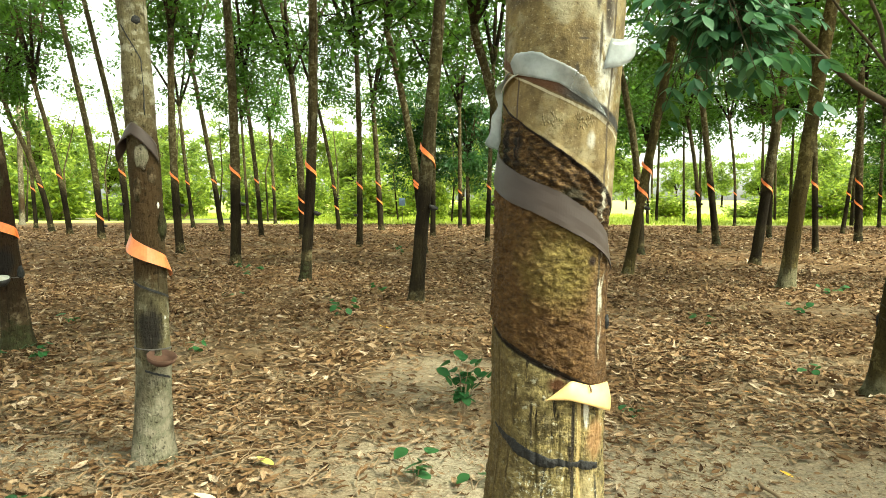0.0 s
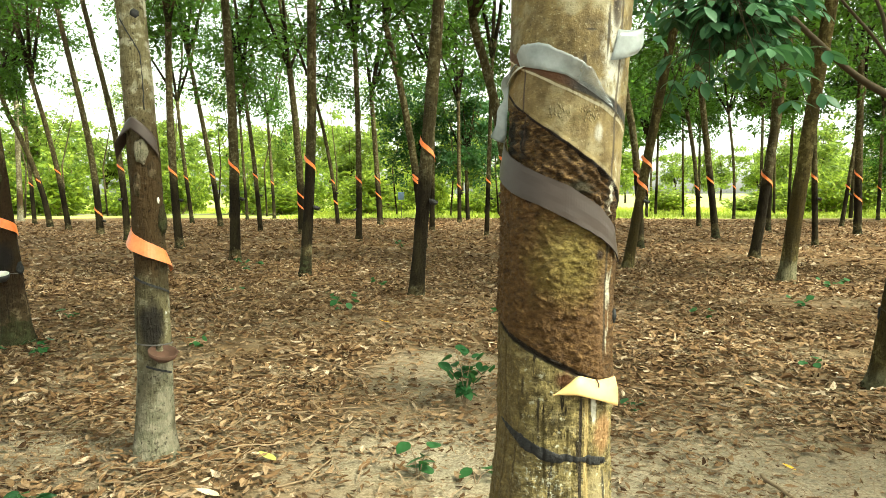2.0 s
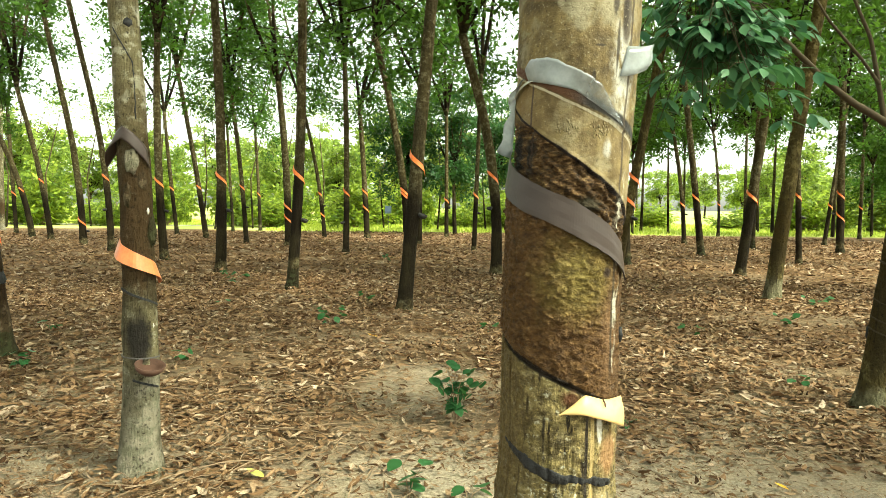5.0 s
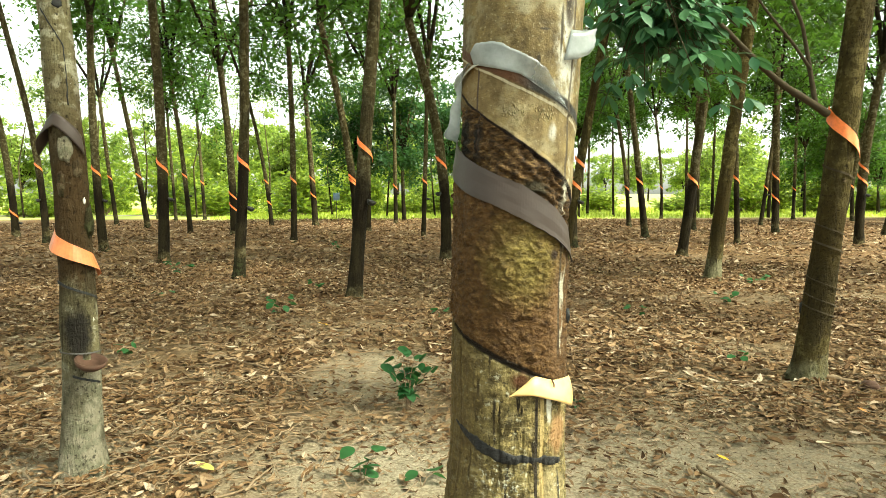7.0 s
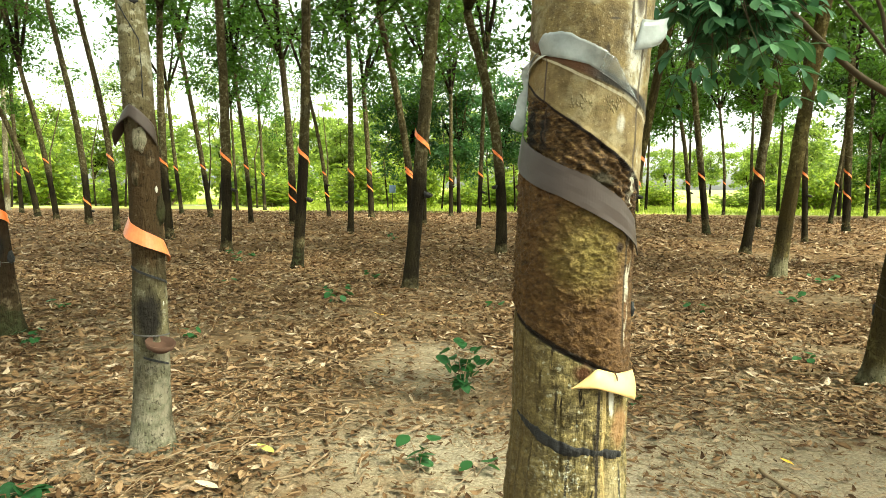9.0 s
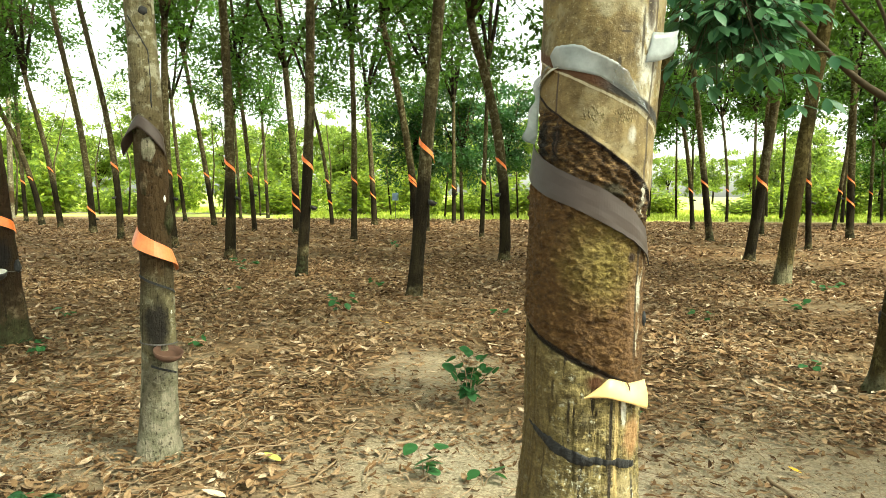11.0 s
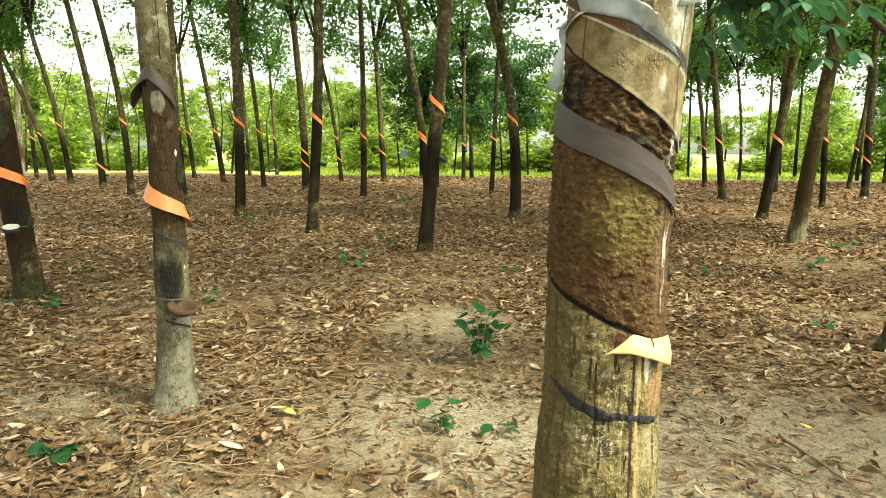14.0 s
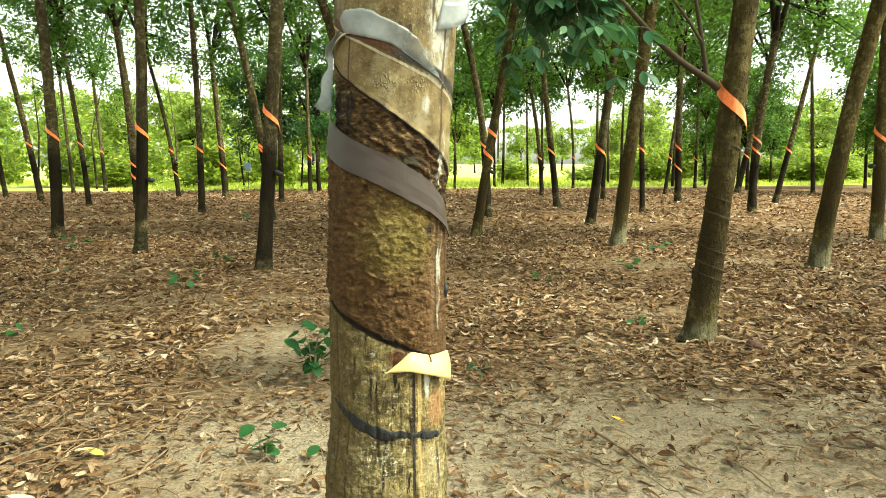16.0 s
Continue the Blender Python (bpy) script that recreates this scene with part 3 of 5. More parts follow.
# ---- trees ----
def trunk_points(d, lean, bow, top, side, step=0.12, foot=0.06):
    """Centre line and radii of a trunk whose foot is the origin. side: the direction in which it leans."""
    zs = np.concatenate([np.array([-0.05, 0.0, 0.04, 0.09, 0.16, 0.25]), np.arange(0.35, top + 0.01, step)])
    knee = 4.5
    zq = np.minimum(np.maximum(zs, 0), knee)
    off = lean * zq + bow * zq ** 2 + np.maximum(zs - knee, 0) * np.clip(lean + 2 * bow * knee, -0.25, 0.25)
    pts = np.stack([off * side[0], off * side[1], zs], 1)
    r = d / 2 * (1 - 0.045 * np.maximum(zs, 0)) * (1 + 0.36 * np.exp(-np.maximum(zs, 0) / 0.10)) * (1 + foot * np.exp(-np.maximum(zs, 0) / 0.45))
    return pts, np.maximum(r, d * 0.16)


def centre_at(pts, z):
    return np.array([np.interp(z, pts[:, 2], pts[:, 0]), np.interp(z, pts[:, 2], pts[:, 1]), z])


def skirt_mesh(r, wide, rise, turn, span, flare, material, thick=0.003, n=28):
    """A strip of sheet wound slanting round a trunk of radius r, its lower edge standing off. turn: the angle of its middle."""
    v, f = [], []
    for i in range(n + 1):
        s = i / n
        a = turn + (s - 0.5) * span
        z = (0.5 - s) * rise
        wob = 0.0015 * math.sin(9 * s * 3.1)
        for rr, zz in ((r + 0.003, z + wide / 2), (r + 0.003 + flare, z - wide / 2), (r + 0.003 + flare + thick, z - wide / 2), (r + 0.003 + thick, z + wide / 2)):
            v.append(((rr + wob) * math.sin(a), -(rr + wob) * math.cos(a), zz))
    for i in range(n):
        for j in range(4):
            k = (j + 1) % 4
            f.append((i * 4 + j, (i + 1) * 4 + j, (i + 1) * 4 + k, i * 4 + k))
    f += [(0, 1, 2, 3), tuple(n * 4 + j for j in (3, 2, 1, 0))]
    return mesh_of("rain_skirt", v, f, material, False)


def cup_mesh(r, h, material):
    """A hollow bowl, open above."""
    prof = [(0.0, 0.0), (r * 0.55, 0.004), (r * 0.9, h * 0.5), (r, h), (r * 0.9, h), (r * 0.8, h * 0.5), (r * 0.45, h * 0.18), (0.0, h * 0.15)]
    n, v, f = 18, [], []
    for a in range(n):
        t = 2 * math.pi * a / n
        v += [(q * math.cos(t), q * math.sin(t), z) for q, z in prof]
    m = len(prof)
    for a in range(n):
        b = (a + 1) % n
        f += [(a * m + j, b * m + j, b * m + j + 1, a * m + j + 1) for j in range(m - 1)]
    return mesh_of("cup", v, f, material, True)


CUP_MESH = cup_mesh(0.062, 0.062, CUP_BLACK)
LATEX_MESH = cup_mesh(0.05, 0.02, LATEX)


def rough_trunk(pts, r, sides, seed, amount):
    """Slightly knobbly trunk mesh."""
    v, f = tube(pts, r, sides)
    c = np.repeat(pts, sides, axis=0)
    out = v - c
    for i in range(len(v)):
        p = Vector((v[i][0] * 9, v[i][1] * 9, v[i][2] * 3.2 + seed))
        v[i] = c[i] + out[i] * (1 + amount * noise.noise(p) + amount * 0.6 * noise.noise(p * 3.1))
    return v, f


COUNT = [0]


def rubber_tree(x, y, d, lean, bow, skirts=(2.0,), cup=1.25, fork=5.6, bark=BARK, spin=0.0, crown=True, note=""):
    """A rubber tree with its foot at x, y. It leans across the line from the path's start. skirts: heights of orange strips."""
    k = COUNT[0]
    COUNT[0] += 1
    far = math.hypot(x, y)
    d *= 0.88 if k > 2 else 1.0
    side = (y / far, -x / far)
    face = math.atan2(-x, y)                # the angle that turns a part's front towards the open side of the row
    tree = tagged(new("rubber_tree"), note or "tall rubber tree with grey-brown bark and a dark tapped panel", "tree", "rubber trees of the plantation")
    tree.matrix_basis = pose(x, y, 0)
    pts, r = trunk_points(d, lean, bow, fork, side, 0.06 if far < 7 else 0.14, (0.22, 0.0, 0.12)[k] if k < 3 else 0.06)
    v, f = rough_trunk(pts, r, 28 if far < 12 else 14, k * 3.7, 0.10 if k == 0 else 0.085)
    put_part("trunk", mesh_of("trunk", v, f, bark, True), tree)
    for z in skirts:
        c = centre_at(pts, z)
        rr = float(np.interp(z, pts[:, 2], r))
        me = skirt_mesh(rr, 0.070, rr * 3.3, 0.05 * math.sin(k * 2.3), 3.6, 0.012, ORANGE)
        put_part("rain_skirt", me, tree, "orange plastic rain skirt", pose(*c, 0, 0, math.degrees(face)))
    if cup:
        c = centre_at(pts, cup)
        rr = float(np.interp(cup, pts[:, 2], r)) + 0.055
        a = face + (0.95 if k % 3 else -0.8)
        ob = put_part("latex_cup", CUP_MESH, tree, "black latex cup on a wire", pose(c[0] + math.sin(a) * rr, c[1] - math.cos(a) * rr, cup - 0.03, 0, 0, math.degrees(a)) @ pose(0, 0, 0, 20, 4, 0))
    if crown:
        wood, leaves = CROWNS[k % len(CROWNS)] if far < 13 else FAR_CROWNS[k % len(FAR_CROWNS)]
        tip = pts[-1]
        turn = pose(*tip, 6 * math.sin(k), 6 * math.cos(k * 1.3), (k * 137.5 + spin) % 360)
        put_part("limb_frame", wood, tree, "", turn)
        put_part("crown", leaves, tree, "green leaf crown with gaps of sky", turn)
    return tree, pts, r


# near rows
t_spiral = rubber_tree(-1.49, 3.40, 0.158, 0.023, -0.0186, (), 0, 5.5, BARK_PALE, note="pale rubber tree with dark tapped panel, orange and grey skirts")
t_cup = rubber_tree(-3.83, 6.02, 0.235, -0.077, -0.0061, (), 0, 5.2, BARK_CUP, note="leaning dark rubber tree with an orange skirt and latex cup")
t_right = rubber_tree(3.05, 4.59, 0.195, 0.097, -0.0039, (), 0, 5.4, BARK_OLIVE, note="leaning olive-brown rubber tree with a slanting orange skirt")
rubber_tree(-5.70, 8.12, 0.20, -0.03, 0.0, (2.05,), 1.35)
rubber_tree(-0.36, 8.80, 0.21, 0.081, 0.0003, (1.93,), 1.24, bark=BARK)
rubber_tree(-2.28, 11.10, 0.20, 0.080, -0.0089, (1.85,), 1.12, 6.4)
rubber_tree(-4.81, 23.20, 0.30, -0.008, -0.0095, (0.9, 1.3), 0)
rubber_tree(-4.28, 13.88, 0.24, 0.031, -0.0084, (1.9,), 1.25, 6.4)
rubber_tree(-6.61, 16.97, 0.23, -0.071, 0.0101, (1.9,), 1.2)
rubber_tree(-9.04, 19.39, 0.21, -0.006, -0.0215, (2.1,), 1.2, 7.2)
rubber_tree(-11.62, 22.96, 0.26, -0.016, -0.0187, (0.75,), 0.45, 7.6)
rubber_tree(-14.06, 25.46, 0.23, -0.091, -0.0156, (2.2,), 0)
rubber_tree(-16.00, 27.62, 0.26, -0.100, -0.0400, (1.9,), 0)
rubber_tree(-18.16, 30.17, 0.20, -0.039, 0.0, (1.8,), 0)
rubber_tree(-22.06, 35.44, 0.33, 0.010, 0.0, (), 0, 7.5, BARK_PALE)
rubber_tree(-11.48, 31.08, 0.21, -0.108, 0.0038, (2.1,), 0)
rubber_tree(-9.14, 27.91, 0.25, -0.113, -0.0065, (2.1,), 0, 7.0)
rubber_tree(-6.51, 24.20, 0.19, -0.052, -0.0077, (2.0,), 1.3)
rubber_tree(-9.39, 37.85, 0.21, -0.029, -0.0032, (2.0,), 1.4)
rubber_tree(-10.39, 36.08, 0.18, -0.047, 0.0, (), 0)
rubber_tree(-4.58, 29.66, 0.20, -0.066, -0.0178, (1.9, 1.0), 1.4)
rubber_tree(-2.41, 19.41, 0.20, 0.021, -0.0055, (1.75,), 0.9)
rubber_tree(-2.67, 29.09, 0.28, -0.050, -0.0021, (2.0, 1.3), 0)
rubber_tree(-0.50, 17.13, 0.23, -0.060, -0.0193, (1.65, 1.75), 0)
rubber_tree(-0.38, 24.42, 0.22, 0.007, 0.0, (), 0)
rubber_tree(0.78, 31.05, 0.22, -0.010, 0.0, (1.7,), 1.4)
rubber_tree(1.38, 21.26, 0.17, 0.029, 0.0, (1.75,), 1.2)
rubber_tree(1.33, 13.76, 0.25, 0.040, -0.0413, (2.0,), 1.35, 4.9)
rubber_tree(3.30, 12.06, 0.20, 0.149, 0.0041, (1.9, 1.5), 1.2, bark=BARK_OLIVE)
rubber_tree(4.88, 16.73, 0.22, 0.001, -0.0277, (1.8,), 1.25)
rubber_tree(13.91, 39.19, 0.16, -0.024, 0.0, (), 0)
rubber_tree(10.17, 26.85, 0.20, -0.038, -0.0185, (1.6,), 1.2, 4.6)
rubber_tree(8.15, 20.15, 0.24, -0.113, -0.0019, (1.75,), 0)
rubber_tree(15.43, 35.87, 0.18, 0.018, -0.0174, (1.7,), 0)
rubber_tree(6.47, 14.01, 0.24, 0.115, -0.0009, (1.65,), 0, 4.8)
rubber_tree(11.44, 23.77, 0.20, 0.007, 0.0, (), 0)
rubber_tree(5.19, 10.18, 0.25, 0.091, 0.0043, (), 0, bark=BARK_OLIVE)
rubber_tree(9.39, 17.02, 0.17, -0.043, 0.0, (1.75,), 1.2)
rubber_tree(15.70, 26.63, 0.18, 0.105, 0.0, (1.6,), 1.3)
rubber_tree(13.28, 21.64, 0.27, -0.020, 0.0, (1.9, 1.2), 0)
rubber_tree(21.87, 33.99, 0.20, 0.001, 0.0, (1.6,), 0)
rubber_tree(12.22, 16.23, 0.26, -0.03, 0.0230, (2.0, 1.7), 1.3, 4.6)
rubber_tree(19.53, 27.06, 0.30, 0.178, 0.0050, (1.7,), 0)
rubber_tree(16.07, 20.20, 0.21, 0.187, 0.0, (1.8,), 0)
rubber_tree(6.55, 7.37, 0.25, 0.086, 0.0176, (), 0, bark=BARK_OLIVE)
rubber_tree(9.90, 9.84, 0.25, -0.022, 0.0, (1.8,), 1.3, bark=BARK_OLIVE)
rubber_tree(22.78, 26.20, 0.20, -0.065, 0.0, (), 0)
rubber_tree(30.65, 31.46, 0.19, -0.032, 0.0, (), 0)


# ---- the tapped trunk beside the path ----
AX, AY, RAD = 0.2275, 1.432, 0.120


def main_axis(z):
    return Vector((0.045 * max(0.0, z - 1.15) ** 1.0, 0.0, z))


def clamp(x):
    return max(0.0, min(1.0, x))


def main_radius(a, z):
    """Radius of the tapped trunk at the angle a and height z: flaky bark, cut grooves and old cracked foot."""
    u = a * RAD
    p = Vector((math.sin(a) * 2.0, -math.cos(a) * 2.0, z * 7))
    flare = 1 + 0.5 * math.exp(-max(z, 0) / 0.13) + 0.04 * clamp((0.80 - z) / 0.1)
    r = RAD * flare * (1 - 0.02 * max(0, z - 1.8)) + 0.004 * noise.noise(p) + 0.0015 * noise.noise(p * 4)
    s_cut, s_mid, s_tan, s_up = z + 0.55 * u, z + 0.46 * u, z + 0.66 * u, z + 0.44 * u
    if not 0.5 < z < 1.95:
        return r
    fine = noise.noise(Vector((u * 90, z * 150, 2)))
    if s_mid > 1.006 and s_cut < 1.30:
        a1, b1 = u * 0.9 - z * 0.44, u * 0.44 + z * 0.9
        flake = noise.noise(Vector((a1 * 34, b1 * 58, 2))) + 0.55 * noise.noise(Vector((a1 * 80, b1 * 120, 6)))
        chip = noise.noise(Vector((a1 * 95, b1 * 150, 9))) + 0.4 * noise.noise(Vector((a1 * 200, b1 * 260, 3)))
        smooth_edge = clamp((0.085 - u) * 60)
        r += 0.002 + (0.0046 * clamp((flake - 0.28) * 7) + 0.0028 * clamp((chip - 0.25) * 5) - 0.0022 * clamp((-chip - 0.40) * 5)) * smooth_edge + 0.0007 * fine
    if s_cut >= 1.30 and s_tan < 1.437 and z < 1.52:
        strips = noise.noise(Vector((u * 30 - z * 12, z * 95 + u * 52, 8)))
        pit = noise.noise(Vector((u * 85, z * 130, 12)))
        r += -0.006 + 0.0048 * max(-1.0, min(1.0, 2.6 * strips)) - 0.0040 * clamp((pit - 0.30) * 6) + 0.0014 * fine
    d = abs(s_mid - 1.006)
    if d < 0.010:
        r -= 0.008 * (1 - d / 0.010) * (0.6 + 0.5 * noise.noise(Vector((u * 60, 0, 1))))
    if s_mid < 1.0:
        crack = noise.noise(Vector((u * 85, z * 8, 5)))
        scab = noise.noise(Vector((u * 70, z * 60, 15))) + 0.5 * noise.noise(Vector((u * 170, z * 150, 4)))
        r += 0.0016 * crack - 0.0026 * clamp((-crack - 0.30) * 6) + 0.0016 * clamp((scab - 0.15) * 4) + 0.0006 * fine
        r += 0.012 * clamp((0.86 - z) / 0.16) * max(0.0, -math.sin(a))
    if s_up > 1.541:
        r += 0.003
    return r


def main_tree():
    tree = tagged(new("rubber_tree"), "tapped rubber tree with slanting cuts, dark strip and cream spout", "tree", "rubber trees of the plantation")
    tree.matrix_basis = pose(AX, AY, 0)
    zs = np.concatenate([np.array([-0.05, 0.0, 0.04, 0.09, 0.16, 0.25, 0.35, 0.45, 0.52, 0.58]), np.arange(0.62, 1.50, 0.003), np.arange(1.5, 1.92, 0.005), np.arange(1.95, 5.6, 0.1)])
    angles = np.concatenate([np.linspace(-math.pi, -2.0, 24)[:-1], np.linspace(-2.0, 2.0, 280), np.linspace(2.0, math.pi, 24)[1:]])
    me = bpy.data.meshes.new("trunk")
    v, uvs = [], []
    for z in zs:
        c = main_axis(z)
        for a in angles:
            r = main_radius(a, z)
            v.append((c.x + r * math.sin(a), c.y - r * math.cos(a), z))
            uvs.append((a * RAD, z))
    w = len(angles)
    f = [(j * w + i, j * w + i + 1, (j + 1) * w + i + 1, (j + 1) * w + i) for j in range(len(zs) - 1) for i in range(w - 1)]
    me.from_pydata(v, [], f)
    layer = me.uv_layers.new(name="UVMap")
    idx = np.zeros(len(me.loops), dtype=np.int32)
    me.loops.foreach_get("vertex_index", idx)
    layer.data.foreach_set("uv", np.array(uvs, dtype=np.float32)[idx].ravel())
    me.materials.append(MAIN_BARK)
    me.polygons.foreach_set("use_smooth", [True] * len(me.polygons))
    put_part("trunk", me, tree)
    return tree


main = main_tree()


def on_main(u, v, out=0.0):
    """A place on the tapped trunk, out metres proud of its bark."""
    a = u / RAD
    c = main_axis(v)
    return ((RAD + out) * math.sin(a) + c.x, -(RAD + out) * math.cos(a) + c.y, v)


def sheet_mesh(name, grid, material, thick=0.002, smooth=True):
    """A thin sheet with two faces from rows of points."""
    a = np.array(grid, float)
    h, w, _ = a.shape
    du = np.gradient(a, axis=1)
    dv = np.gradient(a, axis=0)
    nr = np.cross(du, dv)
    nr /= np.linalg.norm(nr, axis=2)[:, :, None] + 1e-9
    v = np.concatenate([a.reshape(-1, 3), (a + nr * thick).reshape(-1, 3)])
    o = h * w
    f = []
    for j in range(h - 1):
        for i in range(w - 1):
            q = (j * w + i, j * w + i + 1, (j + 1) * w + i + 1, (j + 1) * w + i)
            f += [q[::-1], tuple(k + o for k in q)]
    rim = [j for j in range(w)] + [j * w + w - 1 for j in range(1, h)] + [(h - 1) * w + i for i in range(w - 2, -1, -1)] + [j * w for j in range(h - 2, 0, -1)]
    for i in range(len(rim)):
        p, q = rim[i], rim[(i + 1) % len(rim)]
        f.append((p, q, q + o, p + o))
    return mesh_of(name, v, f, material, smooth)


def main_parts():
    # dark strip, wound slanting round the trunk
    at = (-0.215, -0.170, -0.106, -0.055, -0.011, 0.060, 0.110, 0.136)
    upper = (1.462, 1.440, 1.408, 1.385, 1.367, 1.324, 1.283, 1.232)
    lower = (1.402, 1.374, 1.345, 1.326, 1.303, 1.264, 1.232, 1.208)
    grid = []
    for j in range(7):
        t = j / 6
        row = []
        for i in range(71):
            u = -0.215 + 0.351 * i / 70
            top, bot = float(np.interp(u, at, upper)), float(np.interp(u, at, lower))
            row.append(on_main(u, top + (bot - top) * t + 0.0012 * noise.noise(Vector((u * 70, t * 2, 5))), 0.0045 + 0.006 * t + 0.0012 * noise.noise(Vector((u * 30, t * 3, 1)))))
        grid.append(row)
    put_part("dark_strip", sheet_mesh("dark_strip", grid, RUBBER, 0.0025, False), main, "dark brown rubber strip")
    # milky plastic rain guard above the pale panel
    top_u, top_v = (-0.117, -0.106, -0.066, -0.039, 0.002, 0.024, 0.050, 0.098), (1.621, 1.638, 1.637, 1.622, 1.601, 1.584, 1.545, 1.501)
    bot_u, bot_v = (-0.114, -0.069, -0.023, 0.013, 0.050, 0.077, 0.098), (1.599, 1.587, 1.575, 1.552, 1.528, 1.513, 1.498)
    grid = []
    for j in range(9):
        t = j / 8
        row = []
        for i in range(49):
            s = i / 48
            u = -0.117 + 0.215 * s
            hi, lo = float(np.interp(u, top_u, top_v)), float(np.interp(u, bot_u, bot_v))
            hi += 0.0030 * noise.noise(Vector((s * 19, 0, 3))) + 0.0022 * noise.noise(Vector((s * 55, 4, 3)))
            row.append(on_main(u, lo + (hi - lo) * t, 0.007 - 0.003 * s + 0.010 * t * (1 - s) + 0.0025 * math.sin(9 * s + 2 * t)))
        grid.append(row)
    put_part("rain_guard", sheet_mesh("rain_guard", grid, SHEET_WORN, 0.001), main, "milky plastic rain guard")
    # its rim runs on round the side as a narrow curl
    grid = []
    for j in range(4):
        t = j / 3
        row = []
        for i in range(17):
            s = i / 16
            row.append(on_main(-0.104 - 0.088 * s, 1.603 - 0.006 * s - 0.030 * s * s - (0.006 + 0.010 * s) * t, 0.003 + 0.007 * t * (1 - 0.4 * s)))
        grid.append(row)
    put_part("rain_guard", sheet_mesh("rain_guard", grid, LATEX, 0.001), main, "pale curled rim of the guard")
    # its far end folds over and hangs off the shaded side
    grid = []
    for j in range(7):
        t = j / 6
        row = []
        for i in range(31):
            s = i / 30
            u = -0.132 - 0.036 * min(1.0, s / 0.35) ** 0.8
            z = 1.606 - 0.120 * s + 0.010 * math.sin(5 * s)
            wide = 0.014 + 0.010 * s + 0.010 * math.exp(-((s - 0.86) / 0.12) ** 2) - 0.007 * math.exp(-((s - 0.45) / 0.1) ** 2)
            wide *= min(1.0, math.sqrt(max(0.0, 1.0 - s)) * 3.2 + 0.08)
            crease = 0.0025 * math.sin(17 * s + 4 * t)
            row.append(on_main(u, z - (0.010 + 0.014 * s) * t + crease * 0.5, 0.004 + wide * t + crease * t))
        grid.append(row)
    put_part("rain_guard", sheet_mesh("rain_guard", grid, SHEET, 0.001), main, "crumpled end of the plastic guard")
    # stiff flag of the same sheet on the other side
    grid = []
    for j in range(5):
        t = j / 4
        row = []
        for i in range(9):
            s = i / 8
            a = Vector(on_main(0.062 + 0.016 * t, 1.604 + 0.060 * t, 0.006))
            b = a + Vector((0.058 + 0.006 * math.sin(math.pi * min(1.0, t * 1.4)), 0.024, 0.018 - 0.009 * t))
            row.append(a.lerp(b, s) + Vector((0, -0.004 * math.sin(math.pi * s), -0.004 * math.sin(math.pi * s))))
        grid.append(row)
    put_part("rain_guard", sheet_mesh("rain_guard", grid, SHEET, 0.001), main, "white flap of plastic sheet")
    # cream spout, a folded tongue with one long tip
    upper_u, upper_v, upper_out = (-0.021, 0.027, 0.072, 0.118), (0.955, 0.992, 0.977, 0.978), (0.012, 0.004, 0.004, 0.014)
    lower_u, lower_v, lower_out = (-0.022, 0.019, 0.063, 0.112), (0.955, 0.957, 0.941, 0.918), (0.013, 0.020, 0.022, 0.024)
    grid = []
    for j in range(9):
        t = j / 8
        row = []
        for i in range(31):
            s = 3 * i / 30
            lift = math.sin(math.pi * t) * 0.004
            u, z, out = (float(np.interp(s, range(4), a) * (1 - t) + np.interp(s, range(4), b) * t) for a, b in ((upper_u, lower_u), (upper_v, lower_v), (upper_out, lower_out)))
            row.append(on_main(u, z, out + lift))
        grid.append(row)
    grid = np.array(grid)
    for _ in range(2):
        grid[:, 1:-1] = (grid[:, :-2] + 2 * grid[:, 1:-1] + grid[:, 2:]) / 4
    put_part("spout", sheet_mesh("spout", grid, CREAM, 0.0015), main, "cream plastic spout")
    nail = [on_main(0.066, 0.980, 0.0075), on_main(0.064, 0.973, 0.0155), on_main(0.062, 0.967, 0.0185)]
    put_part("spout_crease", mesh_of("spout_crease", *tube(nail, [0.0016, 0.0018, 0.0012], 6), CLAY, True), main, "rust-brown crease on the spout")
    # tar-black band of old latex round the foot
    grid = []
    for j in range(9):
        t = j / 8
        row = []
        for i in range(161):
            u = -0.158 + 0.268 * i / 160
            mid = float(np.interp(u, (-0.205, -0.143, -0.101, -0.077, -0.041, -0.019, 0.014, 0.045, 0.10, 0.16), (0.900, 0.871, 0.855, 0.844, 0.830, 0.824, 0.822, 0.817, 0.802, 0.79))) + 0.002 * noise.noise(Vector((u * 60, 0, 0)))
            half = float(np.interp(u, (-0.158, -0.09, -0.03, 0.0, 0.04, 0.06, 0.11), (0.002, 0.012, 0.0125, 0.008, 0.005, 0.010, 0.006))) + 0.0022 * noise.noise(Vector((u * 130, 11, 0))) + 0.0025 * noise.noise(Vector((u * 42, 3, t)))
            half = max(half, 0.0025)
            z = mid + half * (1 - 2 * t)
            row.append(on_main(u, z, main_radius(u / RAD, z) - RAD + 0.0006 + 0.0010 * math.sin(math.pi * t)))
        grid.append(row)
    put_part("tar_band", sheet_mesh("tar_band", grid, TAR, 0.0012), main, "black band of dried latex")
    ball = bmesh.new()
    bmesh.ops.create_icosphere(ball, subdivisions=2, radius=0.011)
    for vert in ball.verts:
        vert.co *= 1 + 0.35 * noise.noise(vert.co * 160)
    me = bpy.data.meshes.new("knob")
    ball.to_mesh(me)
    ball.free()
    me.materials.append(TAR)
